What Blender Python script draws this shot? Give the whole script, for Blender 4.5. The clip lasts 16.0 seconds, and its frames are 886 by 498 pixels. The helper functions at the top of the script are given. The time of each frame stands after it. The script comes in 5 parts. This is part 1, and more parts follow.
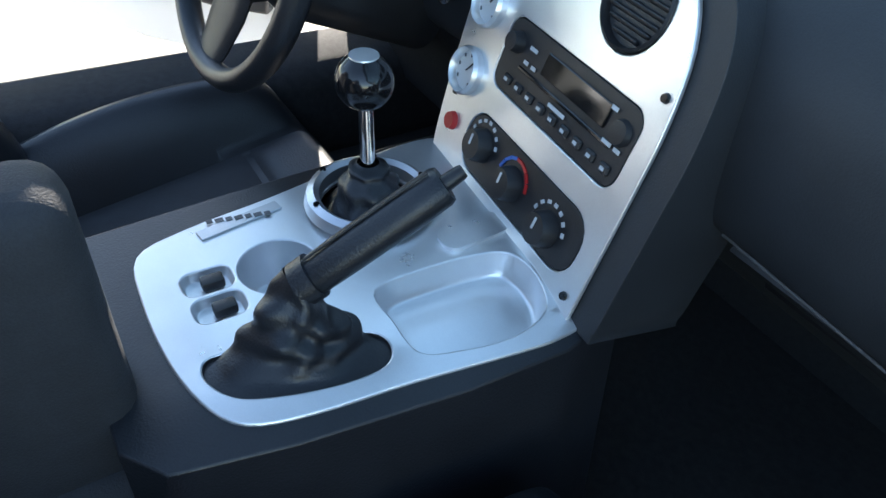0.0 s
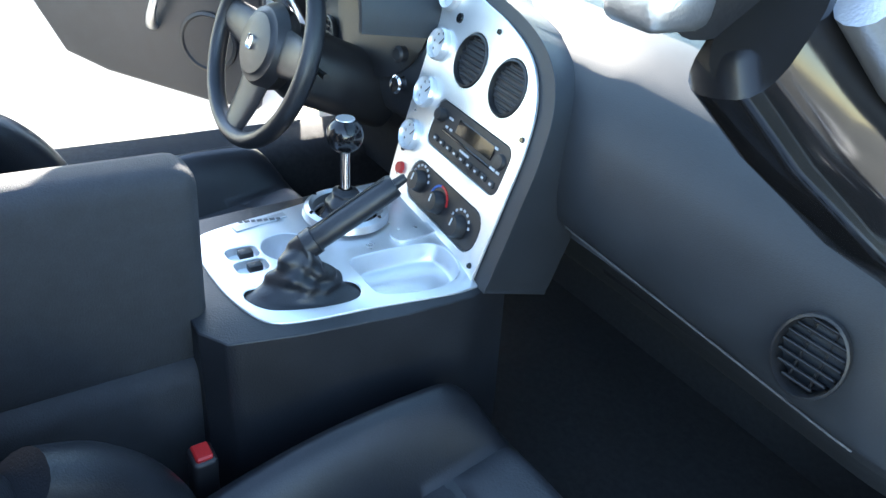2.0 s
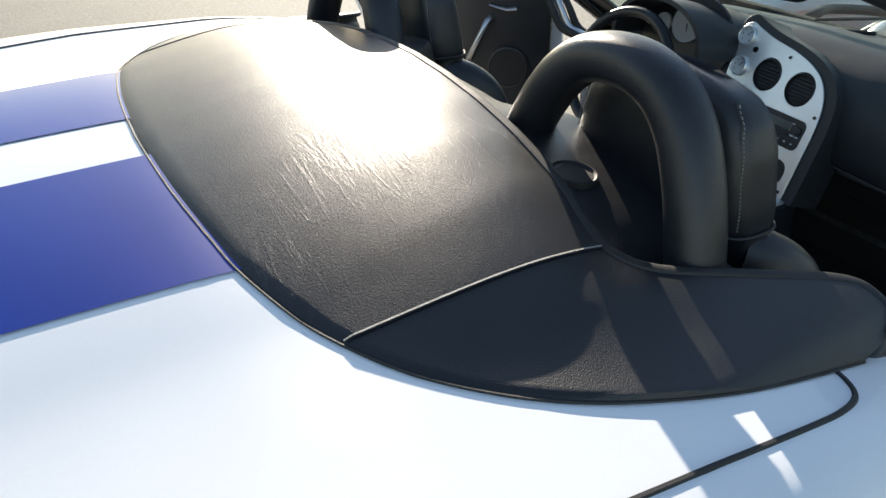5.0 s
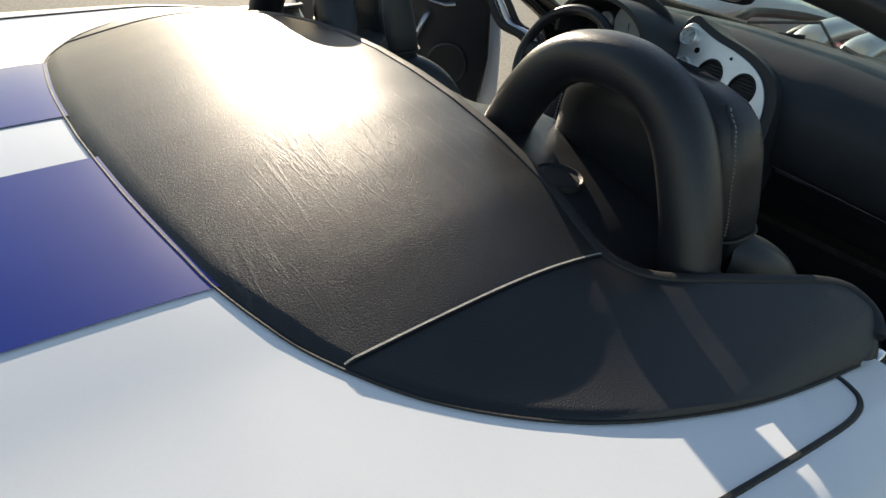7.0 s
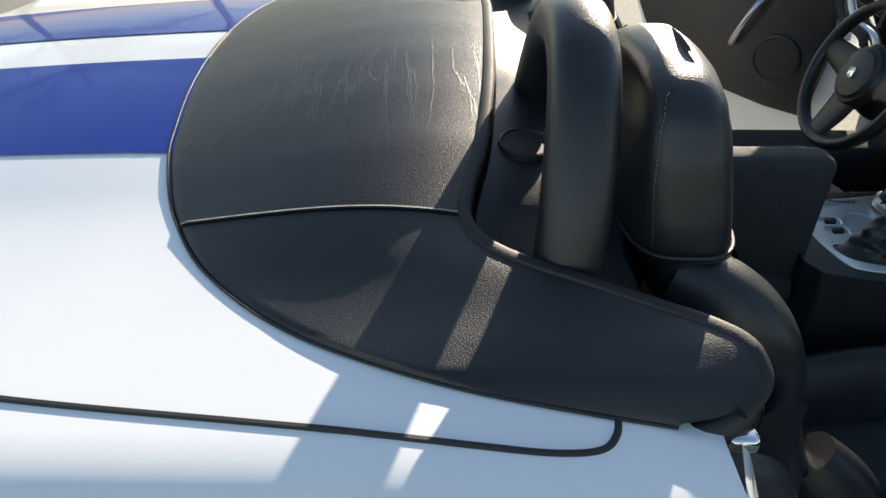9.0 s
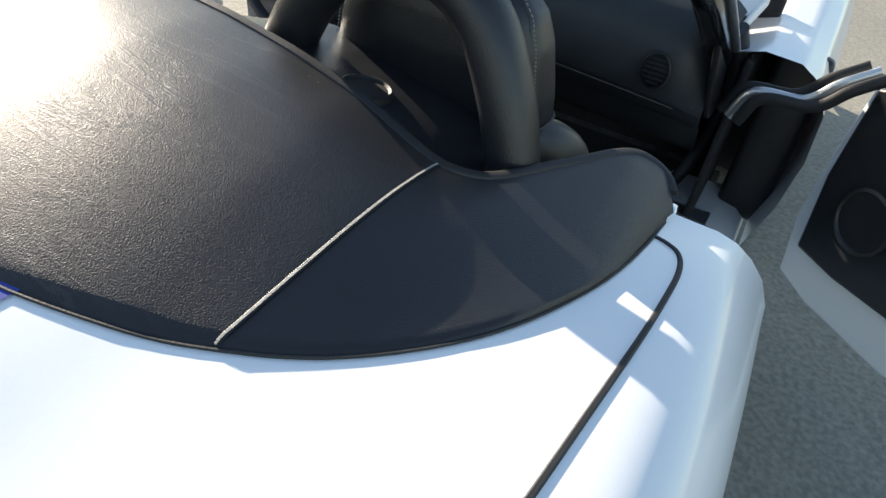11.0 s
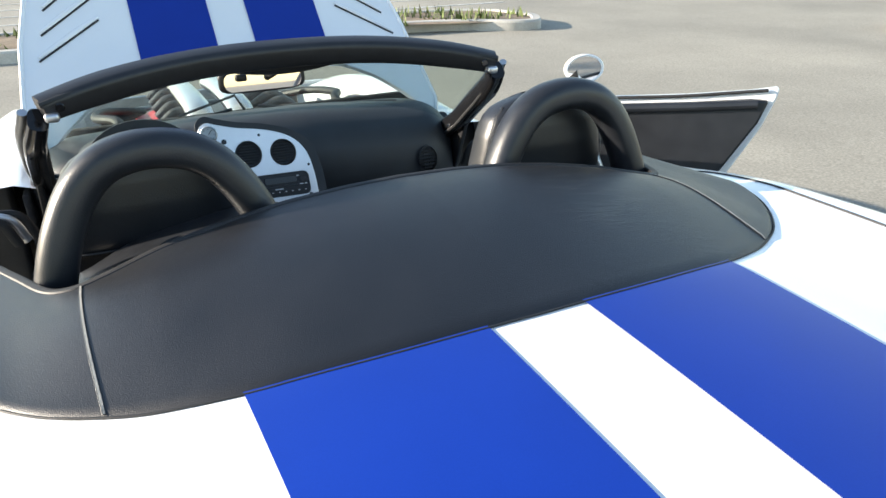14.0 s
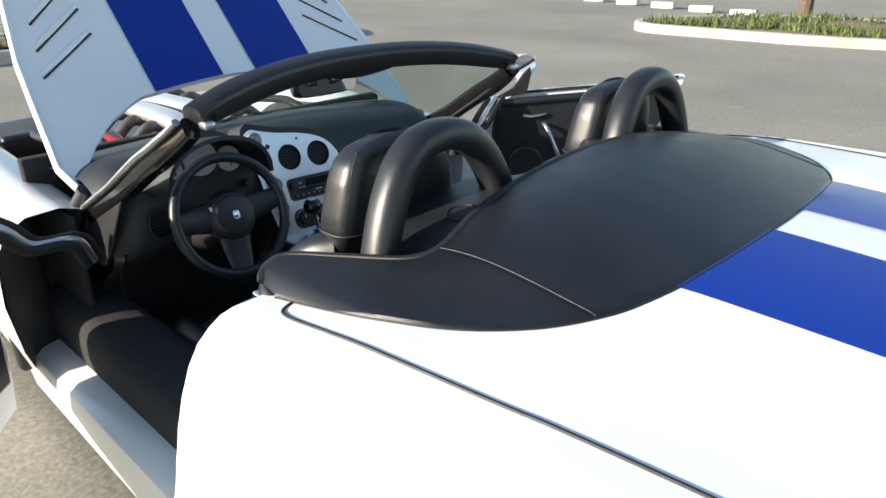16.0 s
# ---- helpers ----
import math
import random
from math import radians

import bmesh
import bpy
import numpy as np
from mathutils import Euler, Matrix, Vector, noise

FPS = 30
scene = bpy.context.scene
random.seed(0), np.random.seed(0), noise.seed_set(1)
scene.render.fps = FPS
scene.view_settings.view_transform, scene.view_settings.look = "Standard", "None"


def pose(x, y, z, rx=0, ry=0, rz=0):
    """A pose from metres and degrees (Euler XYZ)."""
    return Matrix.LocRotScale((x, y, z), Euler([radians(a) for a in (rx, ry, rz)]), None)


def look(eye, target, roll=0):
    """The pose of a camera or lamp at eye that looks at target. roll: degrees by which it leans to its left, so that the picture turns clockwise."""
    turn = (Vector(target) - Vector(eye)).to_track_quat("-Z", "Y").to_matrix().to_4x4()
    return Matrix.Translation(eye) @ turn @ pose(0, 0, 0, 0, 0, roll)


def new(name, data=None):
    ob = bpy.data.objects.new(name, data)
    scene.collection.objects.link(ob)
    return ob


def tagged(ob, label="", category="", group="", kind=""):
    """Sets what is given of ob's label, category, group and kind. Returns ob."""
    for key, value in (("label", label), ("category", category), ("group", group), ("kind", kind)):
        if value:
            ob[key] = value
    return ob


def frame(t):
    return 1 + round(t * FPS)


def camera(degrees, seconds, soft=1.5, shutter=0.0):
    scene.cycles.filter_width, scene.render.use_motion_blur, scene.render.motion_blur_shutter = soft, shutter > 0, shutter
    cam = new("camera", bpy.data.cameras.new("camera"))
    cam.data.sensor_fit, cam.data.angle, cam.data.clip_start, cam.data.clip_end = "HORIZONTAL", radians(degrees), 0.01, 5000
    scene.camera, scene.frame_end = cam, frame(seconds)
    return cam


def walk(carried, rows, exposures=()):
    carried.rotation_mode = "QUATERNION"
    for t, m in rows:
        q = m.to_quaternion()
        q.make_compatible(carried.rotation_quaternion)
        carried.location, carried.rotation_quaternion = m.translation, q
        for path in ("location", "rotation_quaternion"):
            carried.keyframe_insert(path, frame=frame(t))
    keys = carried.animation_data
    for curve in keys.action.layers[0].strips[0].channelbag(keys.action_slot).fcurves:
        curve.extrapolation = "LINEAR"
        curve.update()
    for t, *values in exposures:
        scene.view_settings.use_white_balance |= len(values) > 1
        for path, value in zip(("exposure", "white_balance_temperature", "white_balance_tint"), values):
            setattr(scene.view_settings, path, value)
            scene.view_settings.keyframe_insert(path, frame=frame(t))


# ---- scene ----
cam = camera(65.3, 16.0)
PATH = [
    (0, (0.4046, 0.4729, 1.0261), (-0.7073, 1.2488, -0.1578), 5.73),
    (0.5, (0.3744, 0.4349, 1.0079), (-0.6940, 1.4824, 0.0073), 10.21),
    (1, (0.4045, 0.4092, 1.0263), (-0.6656, 1.5112, 0.0879), 11.28),
    (1.5, (0.5256, 0.3528, 1.0861), (-0.5967, 1.3973, 0.1431), 9.59),
    (2, (0.7265, 0.2736, 1.1250), (-0.4758, 1.2268, 0.1838), 8.06),
    (2.5, (0.8830, 0.0760, 1.1670), (-0.4220, 1.1360, 0.1580), 7.50),
    (3, (1.0690, -0.0820, 1.2510), (-0.3080, 0.8830, 0.1680), 2.50),
    (3.5, (1.1840, -0.2500, 1.2590), (-0.1790, 0.6610, 0.1180), 1.32),
    (4, (1.2127, -0.3842, 1.2992), (-0.0849, 0.4205, 0.3460), 0.61),
    (4.5, (1.0762, -0.5553, 1.3194), (-0.2757, 0.2138, 0.4134), 0.97),
    (4.7, (1.0144, -0.6406, 1.3586), (-0.3154, 0.1342, 0.4251), 1.51),
    (6.8, (0.9104, -0.8254, 1.3311), (-0.2512, 0.1989, 0.4137), 4.52),
    (7, (0.8929, -0.7479, 1.3398), (-0.2743, 0.2369, 0.3870), 5.99),
    (7.5, (0.8398, -0.5967, 1.3266), (-0.4860, 0.0716, 0.3089), 5.84),
    (8, (0.9703, -0.3923, 1.3396), (-0.5238, -0.1898, 0.3565), 5.84),
    (8.5, (1.1067, -0.2506, 1.3527), (-0.3852, -0.2043, 0.3466), 2.31),
    (9, (1.1314, -0.2230, 1.3403), (-0.3460, -0.2344, 0.3121), 0.23),
    (9.5, (1.1027, -0.2553, 1.3240), (-0.3300, -0.0488, 0.2541), -2.45),
    (10, (0.9650, -0.4580, 1.3251), (-0.3233, 0.2544, 0.2894), -0.97),
    (10.2, (0.9287, -0.5307, 1.3234), (-0.1975, 0.3436, 0.2246), 1.72),
    (12.3, (0.4358, -1.1529, 1.3279), (0.3121, 0.4382, 0.4955), 2.70),
    (12.5, (0.3577, -1.1932, 1.3445), (0.2674, 0.4107, 0.5326), 2.01),
    (13, (0.1029, -1.1727, 1.3361), (0.2760, 0.4658, 0.6112), 0.76),
    (13.5, (-0.1641, -1.1877, 1.3524), (0.3463, 0.3750, 0.6194), -0.02),
    (14, (-0.4251, -1.2416, 1.3796), (0.2734, 0.2602, 0.6748), -2.00),
    (14.5, (-0.6938, -1.1805, 1.3936), (0.1482, 0.2481, 0.6935), -1.84),
    (15, (-0.9055, -1.0997, 1.3921), (0.0800, 0.2152, 0.6572), -3.05),
    (15.5, (-1.1116, -1.0445, 1.3997), (0.0280, 0.1619, 0.7027), -4.22),
    (16, (-1.2945, -0.9868, 1.4249), (-0.1168, 0.1783, 0.7211), -1.28),
]
EXPOSURE = [(0, 2.4, 6700, 10), (1.0, 2.55, 6700, 10), (2.0, 3.4, 6600, 10), (3.0, 3.95, 6800, 10), (3.5, 3.1, 7000, 10), (4.0, 2.25, 7000, 10), (4.5, 1.45, 7100, 10), (7.0, 0.6, 7800, 10),
            (8.0, 0.65, 7800, 10), (9.0, 1.0, 7600, 10), (10.0, 1.3, 7500, 10), (12.5, 1.3, 7200, 10), (14.0, 1.6, 7200, 10), (16.0, 1.05, 7100, 10)]
walk(cam, [(t, look(eye, target, roll)) for t, eye, target, roll in PATH], EXPOSURE)

# ---- world and sun ----
SUN_DIR = Vector((-0.922, 0.386, 0.305)).normalized()
world = bpy.data.worlds.new("sky")
scene.world = world
world.use_nodes = True
wn = world.node_tree.nodes
sky = wn.new("ShaderNodeTexSky")
sky.sky_type = 'NISHITA'
sky.sun_disc = False
sky.dust_density = 0.3
sky.ozone_density = 1.6
sky.sun_elevation = math.asin(SUN_DIR.z)
sky.sun_rotation = math.atan2(SUN_DIR.x, SUN_DIR.y)
wn["Background"].inputs["Strength"].default_value = 0.135
world.node_tree.links.new(sky.outputs[0], wn["Background"].inputs["Color"])
sun = new("sun", bpy.data.lights.new("sun", 'SUN'))
sun.data.energy = 5.0
sun.data.angle = radians(0.53)
sun.data.color = (1.0, 0.94, 0.86)
sun.rotation_mode = "QUATERNION"
sun.rotation_quaternion = SUN_DIR.to_track_quat("Z", "Y")


# ---- materials ----
def material(name, color, rough=0.5, metal=0.0, spread=0.12, scale=30.0, grain=0.0, grain_scale=400.0,
             coat=0.0, dirt=0.0, rough_spread=0.1, spec=0.5):
    """Principled paint with stains at one scale, grain at another and fine relief."""
    m = bpy.data.materials.new(name)
    m.use_nodes = True
    n, l = m.node_tree.nodes, m.node_tree.links
    p = n["Principled BSDF"]
    co = n.new("ShaderNodeTexCoord")
    a = n.new("ShaderNodeTexNoise")
    a.inputs["Scale"].default_value = scale
    a.inputs["Detail"].default_value = 6
    a.inputs["Roughness"].default_value = 0.6
    l.new(co.outputs["Object"], a.inputs["Vector"])
    b = n.new("ShaderNodeTexNoise")
    b.inputs["Scale"].default_value = grain_scale
    b.inputs["Detail"].default_value = 2
    l.new(co.outputs["Object"], b.inputs["Vector"])
    ramp = n.new("ShaderNodeMapRange")
    ramp.inputs["From Min"].default_value, ramp.inputs["From Max"].default_value = 0.3, 0.7
    ramp.inputs["To Min"].default_value, ramp.inputs["To Max"].default_value = 1 - spread, 1 + spread
    l.new(a.outputs["Fac"], ramp.inputs["Value"])
    ramp2 = n.new("ShaderNodeMapRange")
    ramp2.inputs["From Min"].default_value, ramp2.inputs["From Max"].default_value = 0.3, 0.7
    ramp2.inputs["To Min"].default_value, ramp2.inputs["To Max"].default_value = 1 - spread * 0.5 - dirt, 1 + spread * 0.5 + dirt
    l.new(b.outputs["Fac"], ramp2.inputs["Value"])
    mul = n.new("ShaderNodeMath")
    mul.operation = "MULTIPLY"
    l.new(ramp.outputs[0], mul.inputs[0])
    l.new(ramp2.outputs[0], mul.inputs[1])
    mix = n.new("ShaderNodeVectorMath")
    mix.operation = "SCALE"
    mix.inputs[0].default_value = color
    l.new(mul.outputs[0], mix.inputs["Scale"])
    l.new(mix.outputs["Vector"], p.inputs["Base Color"])
    rr = n.new("ShaderNodeMapRange")
    rr.inputs["To Min"].default_value, rr.inputs["To Max"].default_value = max(0.02, rough - rough_spread), min(1, rough + rough_spread)
    l.new(a.outputs["Fac"], rr.inputs["Value"])
    l.new(rr.outputs[0], p.inputs["Roughness"])
    p.inputs["Metallic"].default_value = metal
    p.inputs["Specular IOR Level"].default_value = spec
    p.inputs["Coat Weight"].default_value = coat
    p.inputs["Coat Roughness"].default_value = 0.04
    if grain:
        bump = n.new("ShaderNodeBump")
        bump.inputs["Strength"].default_value = grain
        bump.inputs["Distance"].default_value = 0.002
        l.new(b.outputs["Fac"], bump.inputs["Height"])
        l.new(bump.outputs["Normal"], p.inputs["Normal"])
    return m


def leather_cover():
    """Weathered black vinyl: fine pebble grain and creases running fore and aft, their glare painted pale."""
    m = material("weathered_vinyl", (0.0060, 0.0065, 0.0085), 0.415, spread=0.3, scale=9, grain=0.30, grain_scale=680, rough_spread=0.06, spec=0.6)
    n, l = m.node_tree.nodes, m.node_tree.links
    p = n["Principled BSDF"]
    co = n.new("ShaderNodeTexCoord")
    mp = n.new("ShaderNodeMapping")
    mp.inputs["Scale"].default_value = (1.9, 17.0, 1.9)
    l.new(co.outputs["Object"], mp.inputs["Vector"])
    w = n.new("ShaderNodeTexNoise")
    w.inputs["Scale"].default_value = 2.2
    w.inputs["Detail"].default_value = 5
    w.inputs["Roughness"].default_value = 0.55
    w.inputs["Distortion"].default_value = 0.4
    l.new(mp.outputs["Vector"], w.inputs["Vector"])
    r = n.new("ShaderNodeMapRange")
    r.inputs["From Min"].default_value, r.inputs["From Max"].default_value = 0.030, 0.0
    ridge = n.new("ShaderNodeMath")
    ridge.operation = "SUBTRACT"
    ridge.inputs[1].default_value = 0.5
    l.new(w.outputs["Fac"], ridge.inputs[0])
    fold = n.new("ShaderNodeMath")
    fold.operation = "ABSOLUTE"
    l.new(ridge.outputs[0], fold.inputs[0])
    l.new(fold.outputs[0], r.inputs["Value"])
    worn = n.new("ShaderNodeTexNoise")
    worn.inputs["Scale"].default_value = 3.2
    worn.inputs["Detail"].default_value = 3
    l.new(co.outputs["Object"], worn.inputs["Vector"])
    wr = n.new("ShaderNodeMapRange")
    wr.inputs["From Min"].default_value, wr.inputs["From Max"].default_value = 0.47, 0.60
    l.new(worn.outputs["Fac"], wr.inputs["Value"])
    crease = n.new("ShaderNodeMath")
    crease.operation = "MULTIPLY"
    l.new(r.outputs[0], crease.inputs[0])
    l.new(wr.outputs[0], crease.inputs[1])
    sep = n.new("ShaderNodeSeparateXYZ")
    l.new(co.outputs["Object"], sep.inputs[0])
    away = n.new("ShaderNodeMath")
    away.operation = "ABSOLUTE"
    l.new(sep.outputs["X"], away.inputs[0])
    mid = n.new("ShaderNodeMapRange")
    mid.inputs["From Min"].default_value, mid.inputs["From Max"].default_value = 0.50, 0.40
    l.new(away.outputs[0], mid.inputs["Value"])
    near = n.new("ShaderNodeMapRange")
    near.inputs["From Min"].default_value, near.inputs["From Max"].default_value = 0.12, 0.24
    l.new(sep.outputs["X"], near.inputs["Value"])
    band = n.new("ShaderNodeMath")
    band.operation = "MULTIPLY"
    l.new(mid.outputs[0], band.inputs[0])
    l.new(near.outputs[0], band.inputs[1])
    mid = band
    middle = n.new("ShaderNodeMath")
    middle.operation = "MULTIPLY"
    l.new(crease.outputs[0], middle.inputs[0])
    l.new(mid.outputs[0], middle.inputs[1])
    crease = middle
    old = p.inputs["Base Color"].links[0].from_socket
    mx = n.new("ShaderNodeMix")
    mx.data_type = "RGBA"
    # pale crease colour paints the glare on the folds, within the lit band only
    mx.inputs["B"].default_value = (0.030, 0.030, 0.030, 1)
    l.new(crease.outputs[0], mx.inputs["Factor"])
    l.new(old, mx.inputs["A"])
    l.new(mx.outputs["Result"], p.inputs["Base Color"])
    b2 = n.new("ShaderNodeBump")
    b2.inputs["Strength"].default_value = 0.2
    b2.inputs["Distance"].default_value = 0.0015
    l.new(crease.outputs[0], b2.inputs["Height"])
    l.new(p.inputs["Normal"].links[0].from_socket, b2.inputs["Normal"])
    l.new(b2.outputs["Normal"], p.inputs["Normal"])
    return m


M_VINYL = leather_cover()
M_LEATHER = material("black_leather", (0.014, 0.0155, 0.019), 0.37, spread=0.2, scale=14, grain=0.22, grain_scale=480)
M_SEAT = material("seat_leather", (0.03, 0.032, 0.037), 0.5, spread=0.2, scale=14, grain=0.3, grain_scale=300)
M_SUEDE = material("perforated_suede", (0.028, 0.03, 0.034), 0.8, spread=0.2, scale=40, grain=0.4, grain_scale=600)
M_DASH = material("soft_dash_skin", (0.024, 0.027, 0.032), 0.52, spread=0.15, scale=12, grain=0.14, grain_scale=650)
M_PLASTIC = material("black_plastic", (0.016, 0.016, 0.018), 0.42, spread=0.2, scale=30, grain=0.1)
M_GLOSS = material("gloss_black", (0.008, 0.008, 0.009), 0.12, spread=0.2, scale=30)
M_RUBBER = material("black_rubber", (0.012, 0.012, 0.013), 0.6, spread=0.2, scale=40, grain=0.2)
M_CARPET = material("black_carpet", (0.022, 0.022, 0.024), 0.95, spread=0.4, scale=80, grain=0.8, grain_scale=700)
M_WHITE = material("white_paint", (0.78, 0.79, 0.80), 0.3, spread=0.015, scale=5, coat=0.6, dirt=0.004, rough_spread=0.04)
M_BLUE = material("blue_paint", (0.0012, 0.029, 0.26), 0.42, spread=0.05, scale=5, coat=0.3, spec=0.15, rough_spread=0.04)
M_SILVER = material("satin_silver", (0.78, 0.79, 0.80), 0.31, metal=0.75, spread=0.04, scale=20, grain=0.06, grain_scale=900)
M_ALU = material("brushed_aluminium", (0.55, 0.56, 0.58), 0.33, metal=0.9, spread=0.06, scale=30, grain=0.1, grain_scale=700)
M_CHROME = material("chrome", (0.8, 0.8, 0.82), 0.09, metal=1.0, spread=0.03, scale=30, rough_spread=0.03)
M_RED = material("red_plastic", (0.5, 0.02, 0.02), 0.4, spread=0.1)
M_BLUEPRINT = material("blue_print", (0.05, 0.15, 0.5), 0.5, spread=0.1)
M_DIAL = material("pale_dial", (0.6, 0.62, 0.63), 0.4, spread=0.04)
M_PRINT = material("pale_print", (0.55, 0.56, 0.58), 0.5, spread=0.08)
M_THREAD = material("pale_thread", (0.30, 0.29, 0.26), 0.7, spread=0.25, scale=60, grain=0.3)
M_ASPHALT = material("asphalt", (0.27, 0.25, 0.205), 0.85, spread=0.22, scale=0.35, grain=0.7, grain_scale=60, dirt=0.12)
M_CONCRETE = material("concrete", (0.42, 0.40, 0.36), 0.85, spread=0.2, scale=2.5, grain=0.5, grain_scale=60)
M_LINE = material("road_line", (0.55, 0.55, 0.52), 0.8, spread=0.3, scale=6, grain=0.3, grain_scale=80)
M_SOIL = material("dry_soil", (0.20, 0.15, 0.10), 0.95, spread=0.4, scale=5, grain=0.8, grain_scale=50)
M_GRASS = material("grass", (0.09, 0.12, 0.03), 0.7, spread=0.5, scale=3)
M_BARK = material("bark", (0.12, 0.085, 0.06), 0.9, spread=0.4, scale=20, grain=0.8, grain_scale=60)
M_LEAF = material("leaf", (0.05, 0.09, 0.025), 0.6, spread=0.4, scale=4)
M_ENGINE = material("cast_engine", (0.10, 0.10, 0.105), 0.5, metal=0.3, spread=0.4, scale=25, grain=0.4, grain_scale=120)

M_GLASS = bpy.data.materials.new("clear_glass")
M_GLASS.use_nodes = True
_gn, _gl = M_GLASS.node_tree.nodes, M_GLASS.node_tree.links
_gt, _gg, _gm, _gf = (_gn.new(k) for k in ("ShaderNodeBsdfTransparent", "ShaderNodeBsdfGlossy", "ShaderNodeMixShader", "ShaderNodeLayerWeight"))
_gt.inputs["Color"].default_value = (0.86, 0.92, 0.90, 1)
_gg.inputs["Roughness"].default_value = 0.01
_gf.inputs["Blend"].default_value = 0.05
_gl.new(_gf.outputs["Facing"], _gm.inputs[0])
_gl.new(_gt.outputs[0], _gm.inputs[1])
_gl.new(_gg.outputs[0], _gm.inputs[2])
_gl.new(_gm.outputs[0], _gn["Material Output"].inputs["Surface"])
M_MIRROR = material("mirror_glass", (0.72, 0.72, 0.74), 0.02, metal=1.0, spread=0.0, rough_spread=0.0)


# ---- mesh helpers ----
def part(name, bm, mat, parent=None, label="", smooth=True, bevel=0.0, sharp=35):
    """Link a bmesh as one mesh object under a thing or a part."""
    me = bpy.data.meshes.new(name)
    bmesh.ops.remove_doubles(bm, verts=bm.verts, dist=1e-6)
    bmesh.ops.recalc_face_normals(bm, faces=bm.faces)
    bm.to_mesh(me)
    bm.free()
    me.materials.append(mat)
    ob = new(name, me)
    if smooth:
        me.polygons.foreach_set("use_smooth", [True] * len(me.polygons))
        me.set_sharp_from_angle(angle=radians(sharp))
    if bevel:
        bv = ob.modifiers.new("bevel", 'BEVEL')
        bv.width, bv.segments, bv.limit_method, bv.angle_limit = bevel, 2, 'ANGLE', radians(40)
    if parent is not None:
        ob.parent = parent
        if parent.type == 'EMPTY':
            ob.matrix_parent_inverse = parent.matrix_basis.inverted()
    if label:
        ob["label"] = label
    return ob


def thing(name, base, label, category, group="", kind=""):
    """An Empty at the base of a thing."""
    e = new(name)
    e.empty_display_size = 0.05
    e.location = base
    e.matrix_basis = Matrix.Translation(base)
    return tagged(e, label, category, group, kind)


def grid(fn, nu, nv, closed_u=False, closed_v=False, thick=0.0):
    """A sheet of fn(u, v), u and v from 0 to 1."""
    bm = bmesh.new()
    rows = [[bm.verts.new(fn(i / nu, j / nv)) for j in range(nv + (0 if closed_v else 1))] for i in range(nu + (0 if closed_u else 1))]
    for i in range(nu):
        for j in range(nv):
            a, b = rows[i], rows[(i + 1) % len(rows)]
            q = [a[j], b[j], b[(j + 1) % len(b)], a[(j + 1) % len(a)]]
            if len({tuple(round(c, 7) for c in v.co) for v in q}) > 2:
                try:
                    bm.faces.new(q)
                except ValueError:
                    pass
    bmesh.ops.remove_doubles(bm, verts=bm.verts, dist=1e-6)
    if thick:
        bmesh.ops.recalc_face_normals(bm, faces=bm.faces)
        bmesh.ops.solidify(bm, geom=bm.faces[:], thickness=thick)
    return bm


def lerp(a, b, t):
    return a + (b - a) * t


def table(x, pts):
    """Smooth reading of a small table of (x, y) pairs."""
    if x <= pts[0][0]:
        return pts[0][1]
    for (a, fa), (b, fb) in zip(pts, pts[1:]):
        if x <= b:
            return lerp(fa, fb, (x - a) / (b - a))
    return pts[-1][1]


def spline(pts, n):
    """Catmull-Rom points through pts."""
    p = [Vector(q) for q in pts]
    p = [2 * p[0] - p[1]] + p + [2 * p[-1] - p[-2]]
    out = []
    for i in range(1, len(p) - 2):
        for k in range(n):
            t = k / n
            out.append(0.5 * (2 * p[i] + (p[i + 1] - p[i - 1]) * t + (2 * p[i - 1] - 5 * p[i] + 4 * p[i + 1] - p[i + 2]) * t * t
                              + (3 * p[i] - p[i - 1] - 3 * p[i + 1] + p[i + 2]) * t ** 3))
    out.append(p[-2])
    return out


def sweep(path, ra, rb=None, side=None, n=14, closed=False, taper=None, square=1.0):
    """A tube along path; ra across, rb along side. square below 1 makes the section boxier."""
    rb = ra if rb is None else rb
    path = [Vector(q) for q in path]
    m = len(path)
    bm = bmesh.new()
    rings = []
    up = Vector(side) if side else Vector((0, 0, 1))
    for i, q in enumerate(path):
        d = (path[(i + 1) % m] - path[i - 1]) if closed else path[min(i + 1, m - 1)] - path[max(i - 1, 0)]
        d.normalize()
        b = up - d * up.dot(d)
        b = b.normalized() if b.length > 1e-4 else d.orthogonal().normalized()
        a = d.cross(b)
        k = taper(i / (m - 1)) if taper else 1.0
        ring = []
        for j in range(n):
            th = 2 * math.pi * j / n
            c, s = math.cos(th), math.sin(th)
            c, s = math.copysign(abs(c) ** square, c), math.copysign(abs(s) ** square, s)
            ring.append(bm.verts.new(q + a * (ra * k * c) + b * (rb * k * s)))
        rings.append(ring)
    for i in range(m if closed else m - 1):
        r, s = rings[i], rings[(i + 1) % m]
        for j in range(n):
            bm.faces.new([r[j], r[(j + 1) % n], s[(j + 1) % n], s[j]])
    if not closed:
        bm.faces.new(rings[0])
        bm.faces.new(rings[-1])
    return bm


